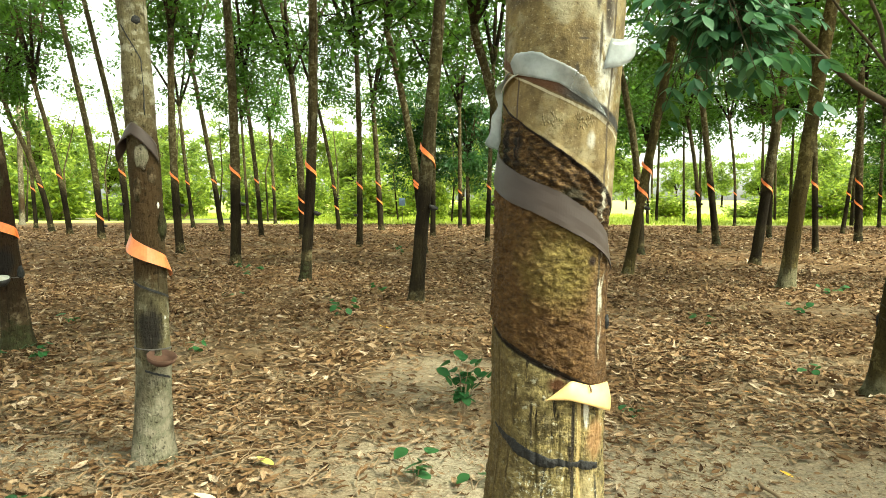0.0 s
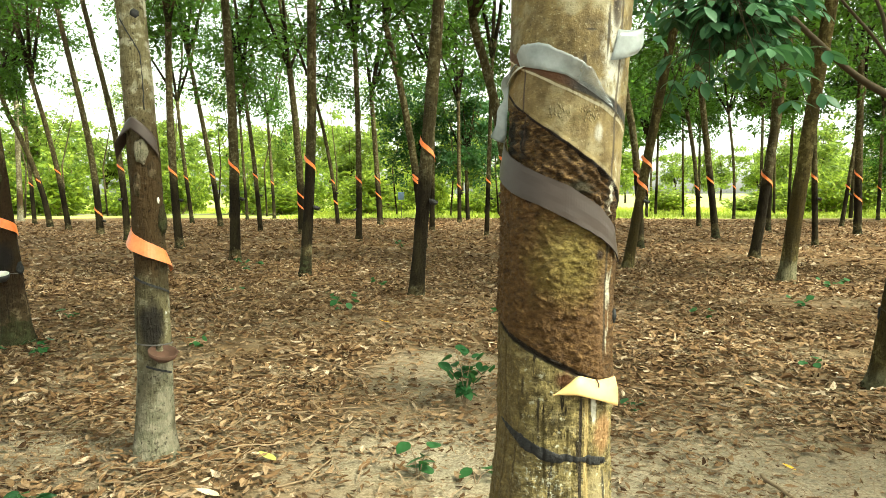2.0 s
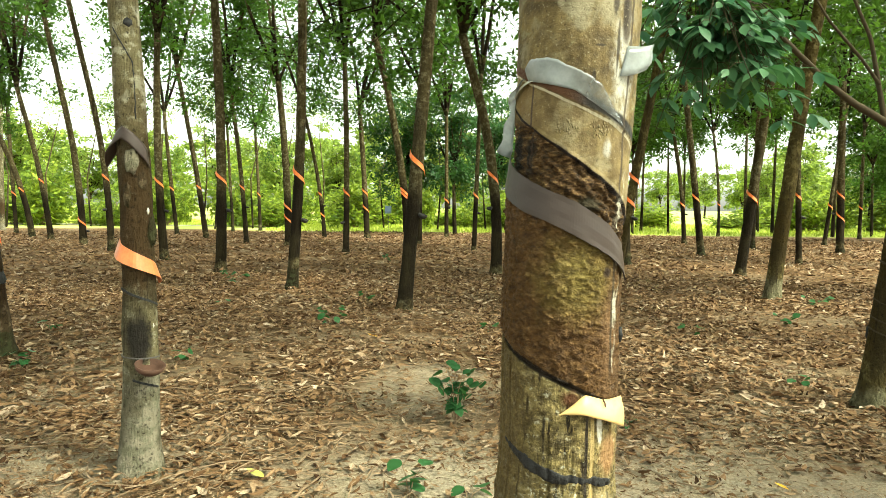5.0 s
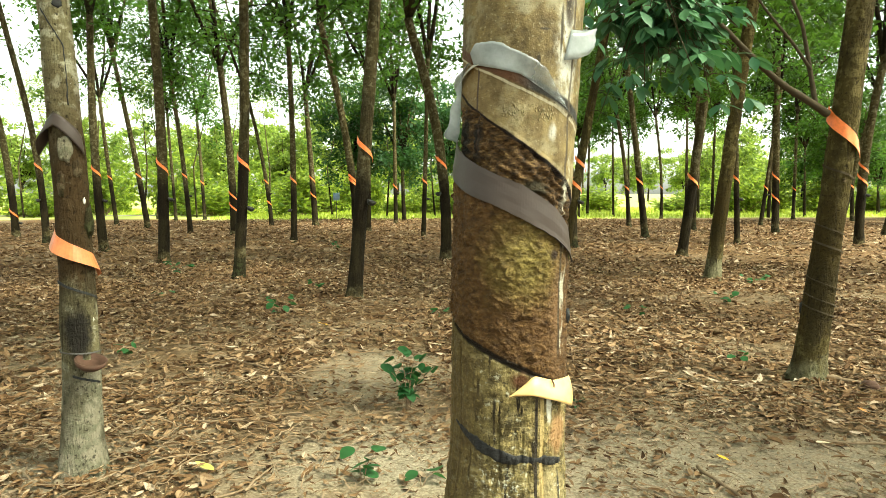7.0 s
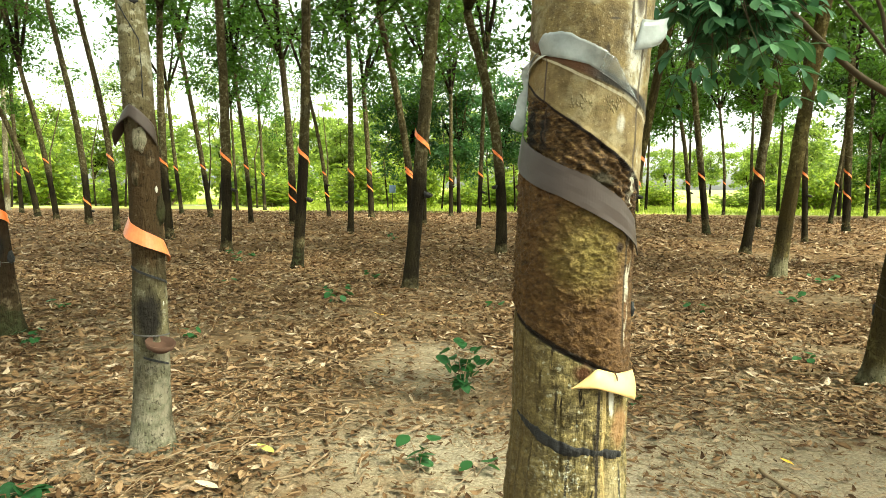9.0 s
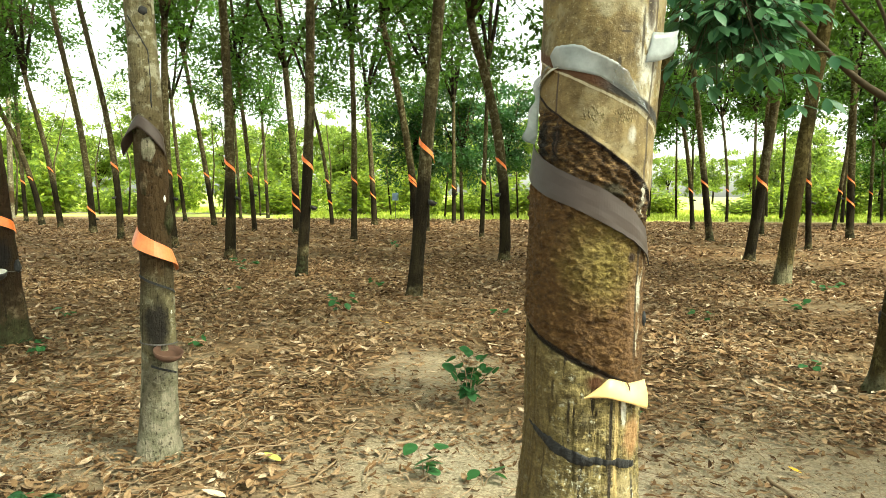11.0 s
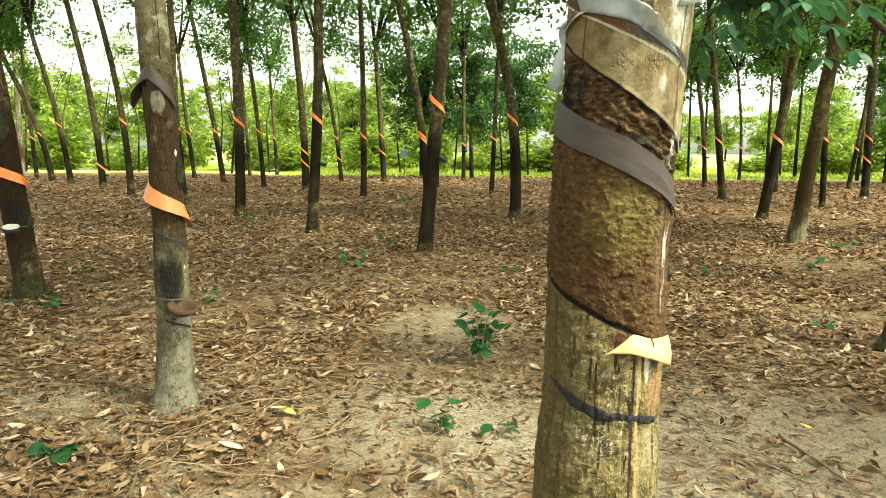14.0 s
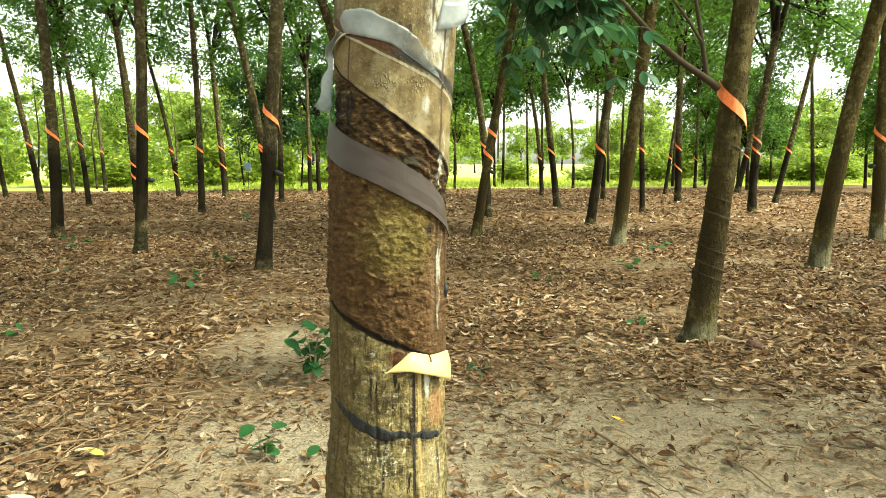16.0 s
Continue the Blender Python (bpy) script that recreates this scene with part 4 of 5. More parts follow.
    put_part("knob", me, main, "small dark knob of resin", Matrix.Translation(on_main(0.135, 1.098, 0.002)) @ Matrix.Diagonal((0.8, 0.8, 1.4, 1)))
    wood, leaves = CROWNS[1]
    tip = main_axis(5.5)
    put_part("limb_frame", wood, main, "", pose(*tip, 0, 0, 40))
    put_part("crown", leaves, main, "green leaf crown with gaps of sky", pose(*tip, 0, 0, 40))


main_parts()


# ---- leaf litter ----
def bare(x, y):
    """Swept or sandy spots with few leaves: 0 covered, 1 bare."""
    b = 0.0
    for cx, cy, rx, ry, k in ((0.15, 3.2, 1.0, 0.5, 0.95), (1.75, 3.1, 1.0, 0.6, 0.95), (-2.1, 3.4, 0.8, 0.45, 0.9), (-0.1, 5.2, 0.7, 0.9, 0.9), (-0.5, 2.7, 0.9, 0.4, 0.7), (-0.5, 7.0, 0.8, 1.0, 0.5),
                              (0.3, 4.2, 0.7, 0.6, 0.9), (1.05, 3.1, 0.7, 0.9, 0.85), (-1.4, 3.1, 0.5, 0.3, 0.6), (3.0, 3.0, 0.8, 0.4, 0.7), (1.0, 2.2, 1.2, 0.4, 0.6), (2.0, 2.45, 1.2, 0.5, 0.85)):
        b = max(b, k * math.exp(-((x - cx) / rx) ** 2 - ((y - cy) / ry) ** 2))
    return b


def litter(near, far, count, length, flat, start=-50, end=64, thin=1.0, lift=0.022, fine=False):
    """Dry leaves, each cupped and bent along its midrib and lying at its own tilt."""
    g = np.random.default_rng(int(near * 10) + 3 + count)
    pts = []
    while len(pts) < count:
        rr = math.sqrt(g.uniform(near ** 2, far ** 2))
        a = g.uniform(radians(start), radians(end))
        x, y = rr * math.sin(a), rr * math.cos(a)
        cover = 0.62 + 0.7 * noise.noise(Vector((x * 0.8, y * 0.8, 9)))
        if g.uniform() < max(0.12, cover) * (1 - bare(x, y) * thin) * (0.40 + 0.60 * min(1.0, max(0.0, (rr - 2.6) / 2.4))):
            pts.append((x, y))
    n = len(pts)
    p = np.array(pts)
    az = g.uniform(0, 2 * math.pi, n)
    L = length * g.uniform(0.5, 1.35, n)
    W = L * g.uniform(0.18, 0.42, n)
    base = np.array([hump(*q) for q in pts]) + g.uniform(0.003, lift, n)
    pitch, roll = g.normal(0, 0.14, n), g.normal(0, 0.30, n)
    d = np.stack([np.cos(az) * np.cos(pitch), np.sin(az) * np.cos(pitch), np.sin(pitch)], 1)
    flat_side = np.stack([-np.sin(az), np.cos(az), np.zeros(n)], 1)
    up0 = np.cross(d, flat_side)
    s = flat_side * np.cos(roll)[:, None] + up0 * np.sin(roll)[:, None]
    up = np.cross(d, s)
    c = np.stack([p[:, 0], p[:, 1], base], 1)
    Lc, Wc = L[:, None], W[:, None]
    cup = up * (g.normal(0.10, 0.22, n) * W)[:, None]
    bow = up * (g.normal(-0.05, 0.12, n) * L)[:, None]
    ring = [c - d * Lc * 0.5 - bow * 0.6, c - d * Lc * 0.15 + s * Wc * 0.5 + cup + bow * 0.7, c + d * Lc * 0.2 + s * Wc * 0.42 + cup + bow * 0.6, c + d * Lc * 0.5 - bow * 0.6,
            c + d * Lc * 0.2 - s * Wc * 0.42 + cup + bow * 0.6, c - d * Lc * 0.15 - s * Wc * 0.5 + cup + bow * 0.7, c - d * Lc * 0.15 + bow * 0.7, c + d * Lc * 0.2 + bow * 0.6]
    v = np.stack(ring, 1)
    v = v + g.normal(0, 0.035, (n, 8, 3)) * L[:, None, None] * np.array([1, 1, 0.3])
    low = v[:, :, 2].min(axis=1) - base + 0.003
    v[:, :, 2] -= np.minimum(low, 0.0)[:, None]
    quads = [(0, 6, 1), (1, 6, 7, 2), (2, 7, 3), (0, 5, 6), (5, 4, 7, 6), (4, 3, 7)]
    f = []
    for i in range(0 if flat or fine else n):
        f += [tuple(k + 8 * i for k in q) for q in quads]
    if fine:
        # five stations along the rib, with a crinkled edge
        rows = []
        for t, wide in ((-0.5, 0.05), (-0.27, 0.40), (0.0, 0.52), (0.27, 0.38), (0.5, 0.03)):
            rib = c + d * Lc * t + bow * (1 - 5 * t * t) * 0.6
            edge = cup * (wide / 0.5)
            rows += [rib + s * Wc * wide + edge, rib, rib - s * Wc * wide + edge]
        v = np.stack(rows, 1) + g.normal(0, 0.018, (n, 15, 3)) * L[:, None, None]
        low = v[:, :, 2].min(axis=1) - base + 0.003
        v[:, :, 2] -= np.minimum(low, 0.0)[:, None]
        cell = np.array([(k * 3 + j, k * 3 + j + 1, k * 3 + j + 4, k * 3 + j + 3) for k in range(4) for j in range(2)])
        f = (cell[None] + 15 * np.arange(n)[:, None, None]).reshape(-1, 4)
    if flat:
        v, f = v[:, [0, 1, 3, 5]], np.arange(n * 4).reshape(n, 4)
    me = mesh_of("leaf_litter", v.reshape(-1, 3), f, LITTER)
    return tagged(new("leaf_litter", me), "dry brown fallen leaves strewn over the soil", "fallen leaves", kind="stuff")


litter(1.7, 5.0, 12500, 0.068, False, lift=0.035, fine=True)
litter(0.2, 1.7, 4600, 0.070, False, -180, 180)
litter(1.7, 12.0, 32000, 0.12, True, 64, 310)
litter(1.6, 4.5, 16000, 0.026, True, thin=0.35)
litter(1.8, 9.0, 22000, 0.044, True, thin=0.6)
litter(5.0, 9.0, 23000, 0.092, False, lift=0.035)
litter(9.0, 14.0, 52000, 0.105, True, lift=0.045)
litter(13.5, 37.0, 75000, 0.165, True, lift=0.05)


# ---- the edge of the plantation and what lies beyond ----
def blades(x0, x1, y0, y1, count, tall, seed):
    g = np.random.default_rng(seed)
    x, y = g.uniform(x0, x1, count), g.uniform(y0, y1, count)
    a = g.uniform(0, 2 * math.pi, count)
    h = tall * g.uniform(0.5, 1.3, count)
    w = g.uniform(0.012, 0.03, count) * 1.6
    lean = g.normal(0, 0.35, (count, 2)) * h[:, None]
    v = np.stack([np.stack([x - np.cos(a) * w, y - np.sin(a) * w, np.zeros(count)], 1), np.stack([x + np.cos(a) * w, y + np.sin(a) * w, np.zeros(count)], 1),
                  np.stack([x + lean[:, 0], y + lean[:, 1], h], 1)], 1)
    return v.reshape(-1, 3), np.arange(count * 3).reshape(count, 3)


def verge():
    v, f = blades(-45, 50, 36.5, 62, 45000, 0.20, 5)
    tufts = v.reshape(-1, 3, 3)
    tufts = tufts[~((tufts[:, 0, 0] < -9 - 0.5 * np.sin(tufts[:, 0, 1])) & (tufts[:, 0, 1] < 46.6))]
    v, f = tufts.reshape(-1, 3), np.arange(len(tufts) * 3).reshape(-1, 3)
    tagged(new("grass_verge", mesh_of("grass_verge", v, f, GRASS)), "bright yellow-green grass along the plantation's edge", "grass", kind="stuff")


verge()


def bush_mesh(seed, r, h, count, leaf, material):
    g = np.random.default_rng(seed)
    wood, spots = Pile(), []
    for _ in range(22):
        a, q = g.uniform(0, 2 * math.pi), g.uniform(0.15, 1)
        tip = np.array([math.cos(a) * r * q, math.sin(a) * r * q, h * g.uniform(0.35, 1.0) * (1.1 - 0.4 * q)])
        wood.put(*tube([(tip[0] * 0.15, tip[1] * 0.15, 0), tip * np.array([0.6, 0.6, 0.6]), tip], [0.03, 0.018, 0.006], 4))
        for w in (0.45, 0.65, 0.85, 1.0):
            spots.append(tip * w + g.normal(0, 0.12, 3))
    spots = np.array(spots)
    c = np.repeat(spots, count // len(spots), axis=0)
    c = c + g.normal(0, 1, c.shape) * np.array([r * 0.2, r * 0.2, h * 0.09])
    c[:, 2] = np.maximum(c[:, 2], 0.04)
    v, f = leaflets(c, leaf, leaf * 0.5, 0.2, g)
    return wood.mesh("stems", TWIG), mesh_of("foliage", v, f, material)


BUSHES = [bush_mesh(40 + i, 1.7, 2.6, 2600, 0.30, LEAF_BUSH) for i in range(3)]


def bush(x, y, size, tall, i):
    wood, leaves = BUSHES[i % 3]
    ob = tagged(new("bush"), "sunlit yellow-green bush at the edge of the grass", "bush", "bushes beyond the plantation")
    ob.matrix_basis = pose(x, y, 0, 0, 0, i * 77) @ Matrix.Diagonal((size, size, tall, 1))
    put_part("stem", wood, ob)
    put_part("foliage", leaves, ob)


g = np.random.default_rng(21)
for i in range(52):
    x = -48 + 1.95 * i + g.uniform(-0.8, 0.8)
    y = 45 + g.uniform(-1.5, 7.0)
    opening = 12.0 < x < 24.0
    if opening and i % 3:
        continue
    low_one = opening or i % 4 == 1
    bush(x, y + (3.0 if low_one else 0.0), g.uniform(0.9, 1.4), (g.uniform(0.45, 0.9) if low_one else g.uniform(0.7, 1.6)), i)

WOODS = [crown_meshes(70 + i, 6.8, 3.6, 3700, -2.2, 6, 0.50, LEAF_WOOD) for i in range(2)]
DARK_CROWN = crown_meshes(90, 5.0, 2.6, 5400, -0.9, 6, 0.27, LEAF_DARK)
SMALL_CROWN = crown_meshes(92, 2.0, 1.0, 900, -0.6, 4, 0.16, LEAF_WOOD)


GREEN_CROWN = crown_meshes(95, 5.4, 3.2, 5000, -1.2, 6, 0.29, LEAF)


def broadleaf(x, y, tall, i, label, crown, thick=0.2, fork=2.4):
    ob = tagged(new("broadleaf_tree"), label, "tree", "trees beyond the plantation")
    ob.matrix_basis = pose(x, y, 0, 0, 0, i * 61) @ Matrix.Scale(tall / 9.0, 4)
    pts = np.array([(0, 0, -0.05), (0.05, 0, fork * 0.4), (0.1, 0.05, fork + 0.1)])
    v, f = tube(pts, [thick, thick * 0.8, thick * 0.6], 8)
    put_part("trunk", mesh_of("trunk", v, f, BARK, True), ob)
    put_part("limb_frame", crown[0], ob, "", pose(0.1, 0.05, fork))
    put_part("crown", crown[1], ob, "", pose(0.1, 0.05, fork))


for i in range(30):
    x = -64 + 4.4 * i + g.uniform(-1.2, 1.2)
    if 15 < x < 27:
        continue
    broadleaf(x, 56 + g.uniform(-3, 6), g.uniform(7.2, 10.0) if x < -6 else g.uniform(8.5, 11.0) if x < 12 else g.uniform(6.0, 8.0), i, "light green leafy tree beyond the plantation", WOODS[i % 2])
for i in range(16):
    x = -75 + 11.5 * i + g.uniform(-3, 3)
    broadleaf(x, 85 + g.uniform(-6, 12), g.uniform(10, 13) if not 24 < x < 42 else 7.5, i + 40, "pale green tree in the distance", WOODS[i % 2])
for i in range(9):
    broadleaf(26 + 7.0 * i + g.uniform(-2, 2), 128 + g.uniform(-8, 8), g.uniform(9.5, 12.5), i + 60, "pale green tree far across the field", WOODS[i % 2])
for i, (x, y) in enumerate(((8.6, 36.0), (11.6, 38.5), (24.5, 37.0))):
    broadleaf(x, y, 9.0 + i % 2, 30 + i, "thin dark green tree at the plantation's edge", GREEN_CROWN, 0.08, 4.0)
for i, (x, y) in enumerate(((17.4, 37.0), (20.2, 39.5), (22.0, 36.5))):
    broadleaf(x, y, 9.5, 50 + i, "tall thin green tree with a high crown", GREEN_CROWN, 0.10, 5.6)
broadleaf(1.3, 34.5, 9.0, 3, "dark green broadleaf tree with low foliage", DARK_CROWN, 0.12, 2.6)
broadleaf(-1.3, 36.0, 9.0, 4, "dark green broadleaf tree with low foliage", DARK_CROWN, 0.12, 2.6)
for i, (x, y) in enumerate(((13.2, 42.0), (17.0, 45.0), (20.8, 42.5), (16.0, 52.0))):
    broadleaf(x, y, 9.0, 12 + i, "tall thin green tree with a high crown", GREEN_CROWN, 0.10, 5.4)
for i, (x, y) in enumerate(((23.0, 31.0), (27.5, 38.0), (31.0, 30.5), (35.0, 35.0), (38.0, 27.0), (26.0, 24.0), (33.0, 42.0), (41.0, 39.0), (46.0, 32.0), (29.5, 45.0))):
    broadleaf(x, y, 8.0 + i % 3, 20 + i, "mid-green broadleaf tree with low foliage", GREEN_CROWN, 0.13, 2.2)
for i in range(16):
    x, y = -24 + 1.9 * i + g.uniform(-0.8, 0.8), 40.5 + g.uniform(-1.5, 2.5)
    sapling = tagged(new("sapling"), "thin young tree at the plantation's edge", "tree", "saplings at the edge")
    sapling.matrix_basis = pose(x, y, 0)
    pts = np.array([(0, 0, -0.05), (g.uniform(-0.3, 0.3), 0, 3.0), (g.uniform(-0.9, 0.9), 0, 6.5)])
    put_part("trunk", mesh_of("trunk", *tube(pts, [0.06, 0.045, 0.02], 7), BARK, True), sapling)
    put_part("crown", SMALL_CROWN[1], sapling, "", pose(*pts[2], 0, 0, i * 50))
broadleaf(3.6, 37.5, 9.0, 5, "dark green broadleaf tree with low foliage", DARK_CROWN, 0.12, 2.8)


def road():
    v = [(-70, 44.2, 0.03), (-8, 44.6, 0.03), (-8, 46.4, 0.03), (-70, 46.6, 0.03)]
    m = plain("pale_road", (0.42, 0.38, 0.31), (0.55, 0.51, 0.43), 3, 0.9)
    tagged(new("road", mesh_of("road", v, [(0, 1, 2, 3)], m)), "pale dirt road past the trees", "road", kind="structure")


road()

# unseen trees carry the rows on behind and beside the path, added to shade it
for k, (x, y) in enumerate(((7.6, -0.6), (5.6, -4.2), (-1.8, -3.4), (0.9, -5.6), (-4.6, 0.6), (-7.4, 3.4), (-10.2, 6.4), (-10.9, 1.2), (-12.9, 9.4), (-15.6, 14.4), (14.0, 7.4), (13.6, 1.2))):
    rubber_tree(x, y, 0.22, 0.03 * math.sin(k), 0.0, (1.9,), 1.2)


# ---- small things of the nearer trees ----
def tree_strip(tree, z, wide, rise, turn, span, flare, material, name, label, tilt=0.0, grow=0.0):
    ob, pts, r = tree
    c = centre_at(pts, z)
    rr = float(np.interp(z, pts[:, 2], r)) + grow
    x, y = ob.matrix_basis.translation[:2]
    me = skirt_mesh(rr, wide, rise, turn, span, flare, material)
    put_part(name, me, ob, label, pose(*c, 0, tilt, math.degrees(math.atan2(-x, y))))


def tree_cup(tree, z, turn, mesh, filled, label, gap=0.05, size=1.0, deep=1.0):
    ob, pts, r = tree
    c = centre_at(pts, z)
    x, y = ob.matrix_basis.translation[:2]
    a = math.atan2(-x, y) + turn
    rr = float(np.interp(z, pts[:, 2], r)) + gap
    at = pose(c[0] + math.sin(a) * rr, c[1] - math.cos(a) * rr, z, 0, 0, math.degrees(a)) @ pose(0, 0, 0, 16, 3, 0) @ Matrix.Diagonal((size, size, size * deep, 1))
    cup = put_part("latex_cup", mesh, ob, label, at)
    if filled:
        put_part("latex", LATEX_MESH, cup, "dried white latex", pose(0, 0, 0.045) @ Matrix.Diagonal((1.12, 1.12, 0.9, 1)))


CLAY_CUP = cup_mesh(0.058, 0.055, CLAY)
tree_strip(t_spiral, 1.080, 0.074, 0.18, -0.1, 4.3, 0.026, PEACH, "rain_skirt", "peach-orange plastic rain skirt")


def scar(tree, z, turn, wide, high, proud, material, label):
    """A raised lip of healed bark."""
    ob, pts, r = tree
    x, y = ob.matrix_basis.translation[:2]
    c = centre_at(pts, z)
    rr = float(np.interp(z, pts[:, 2], r))
    lump = bmesh.new()
    bmesh.ops.create_icosphere(lump, subdivisions=3, radius=1.0)
    for vert in lump.verts:
        vert.co *= 1 + 0.3 * noise.noise(vert.co * 2.3 + Vector((z, turn, 0))) + 0.12 * noise.noise(vert.co * 7)
        vert.co = Vector((vert.co.x * wide, vert.co.y * proud, vert.co.z * high))
    me = bpy.data.meshes.new("scar")
    lump.to_mesh(me)
    lump.free()
    me.materials.append(material)
    me.polygons.foreach_set("use_smooth", [True] * len(me.polygons))
    a = math.atan2(-x, y) + turn
    put_part("scar", me, ob, label, pose(c[0] + math.sin(a) * rr, c[1] - math.cos(a) * rr, z, 0, 0, math.degrees(a)))


def arch_skirt(tree):
    """A stiff strip bent over the front of the trunk like a roof."""
    ob, pts, r = tree
    x, y = ob.matrix_basis.translation[:2]
    c = centre_at(pts, 1.65)
    rr = float(np.interp(1.65, pts[:, 2], r)) + 0.006
    grid = []
    for j in range(6):
        t = j / 5
        row = []
        for i in range(41):
            q = i / 20 - 1
            a = -0.62 + q * 1.55
            top = 0.075 - 0.105 * abs(q) ** 1.35
            z = top - (0.060 + 0.030 * abs(q)) * t
            out = rr + t * (0.012 + 0.052 * max(0.0, -q)) + 0.002 * math.sin(9 * q)
            row.append((out * math.sin(a), -out * math.cos(a), z))
        grid.append(row)
    put_part("grey_skirt", sheet_mesh("grey_skirt", grid, RUBBER, 0.003), ob, "dark grey rubber rain skirt", pose(*c, 0, 0, math.degrees(math.atan2(-x, y))))


arch_skirt(t_spiral)
scar(t_spiral, 1.22, 1.05, 0.030, 0.075, 0.016, BARK_CUP, "brown lip of healed bark")
scar(t_spiral, 1.56, -0.15, 0.032, 0.060, 0.010, BARK_PALE, "pale lip of healed bark")
scar(t_spiral, 1.32, 0.75, 0.007, 0.016, 0.005, LATEX, "white lump of dried latex")
scar(t_spiral, 0.755, 0.85, 0.004, 0.010, 0.004, LATEX, "white lump of dried latex")
scar(t_cup, 1.50, -0.2, 0.085, 0.13, 0.030, BARK_CUP, "swollen brown bark")
scar(t_cup, 0.70, 0.9, 0.035, 0.06, 0.03, TAR, "black lump of old latex")
scar(t_right, 0.52, -1.5, 0.014, 0.05, 0.018, TAR, "black lump of old latex")
scar(t_right, 1.44, 0.5, 0.016, 0.016, 0.010, BARK_CUP, "brown knot in the bark")


def crack(tree, line, thick):
    """A dark crack that follows the bark through (turn, height) pairs."""
    ob, pts, r = tree
    x, y = ob.matrix_basis.translation[:2]
    face = math.atan2(-x, y)
    q = np.linspace(0, len(line) - 1, 30)
    out = []
    for k, s in enumerate(q):
        turn, z = (float(np.interp(s, range(len(line)), [p[i] for p in line])) for i in (0, 1))
        c, rr = centre_at(pts, z), float(np.interp(z, pts[:, 2], r)) + 0.001
        turn += 0.035 * noise.noise(Vector((k * 0.5, z, thick)))
        out.append((c[0] + math.sin(face + turn) * rr, c[1] - math.cos(face + turn) * rr, z))
    put_part("crack", mesh_of("crack", *tube(out, np.full(30, thick) * (0.7 + 0.5 * np.sin(np.arange(30)) ** 2), 6), TAR, True), ob, "dark crack in the bark")


crack(t_spiral, ((-0.85, 2.19), (-0.2, 2.10), (0.28, 2.03), (0.30, 1.90), (0.25, 1.76)), 0.0035)
scar(t_spiral, 2.215, 0.2, 0.021, 0.019, 0.006, TAR, "dark round knot in the bark")
scar(t_spiral, 1.47, 0.45, 0.022, 0.045, 0.012, BARK_CUP, "brown lip of healed bark")
scar(t_spiral, 1.40, -0.55, 0.018, 0.060, 0.012, BARK_CUP, "brown lip of healed bark")
scar(t_spiral, 1.86, 0.55, 0.010, 0.007, 0.003, LATEX, "pale fleck on the bark")
tree_strip(t_spiral, 0.90, 0.012, 0.09, 0.0, 2.6, 0.001, TAR, "old_cut", "black line of an old cut")
tree_strip(t_spiral, 0.47, 0.011, 0.05, 0.3, 1.5, 0.001, TAR, "old_cut", "black line of an old cut")
tree_strip(t_spiral, 0.60, 0.006, 0.03, 0.0, 6.2, 0.001, WIRE, "cup_wire", "grey wire round the trunk")
tree_cup(t_spiral, 0.530, 0.28, CLAY_CUP, False, "brown clay latex cup", 0.040, 1.25, 0.7)
tree_strip(t_cup, 1.11, 0.085, 0.17, 0.0, 3.4, 0.015, ORANGE, "rain_skirt", "orange plastic rain skirt")
tree_strip(t_cup, 0.66, 0.006, 0.02, 0.0, 6.2, 0.001, WIRE, "cup_wire", "grey wire round the trunk")
tree_cup(t_cup, 0.60, -0.35, CUP_MESH, True, "black cup full of white latex", 0.055, 1.15)
tree_strip(t_right, 1.775, 0.100, 0.27, 0.10, 3.0, 0.012, ORANGE, "rain_skirt", "orange plastic rain skirt")
for z, w in ((1.50, 0.013), (1.10, 0.008), (0.98, 0.012), (0.72, 0.006), (0.60, 0.008), (0.52, 0.008)):
    tree_strip(t_right, z, w * 1.2, 0.10, 0.1, 2.9, 0.001, BARK_DARK, "old_cut", "dark line of an old cut")


# ---- the low limb with hanging leaves ----
def broad_leaf(length, width, fold=0.25, hang=0.25):
    """An oval leaf with a folded midrib, from its stalk along +y."""
    v, f = [], []
    n = 7
    for i in range(n + 1):
        t = i / n
        w = width / 2 * math.sin(math.pi * t ** 0.85) ** 0.8 if 0 < t < 1 else 0.0
        z = -hang * length * t * t
        v += [(-w, length * t, z + fold * w), (0, length * t, z), (w, length * t, z + fold * w)]
    for i in range(n):
        a, b = i * 3, i * 3 + 3
        f += [(a, a + 1, b + 1, b), (a + 1, a + 2, b + 2, b + 1)]
    return np.array(v), f


def rubber_leaflet(length, width):
    """A pointed leaflet, widest past its middle, folded along the rib, its tip bent down."""
    v, f = [], []
    for t, w in ((0.0, 0.02), (0.15, 0.34), (0.35, 0.78), (0.55, 1.0), (0.72, 0.86), (0.86, 0.42), (1.0, 0.0)):
        w *= width / 2
        z = -0.20 * length * t * t
        v += [(-w, length * t, z + 0.22 * w), (0, length * t, z), (w, length * t, z + 0.22 * w)]
    for i in range(6):
        a, b = i * 3, i * 3 + 3
        f += [(a, a + 1, b + 1, b), (a + 1, a + 2, b + 2, b + 1)]
    return np.array(v), f


def smooth_line(points, n):
    pts = np.array(points, float)
    s = np.linspace(0, len(pts) - 1, n)
    raw = np.stack([np.interp(s, range(len(pts)), pts[:, i]) for i in range(3)], 1)
    for _ in range(3):
        raw[1:-1] = (raw[:-2] + raw[1:-1] * 2 + raw[2:]) / 4
    return raw


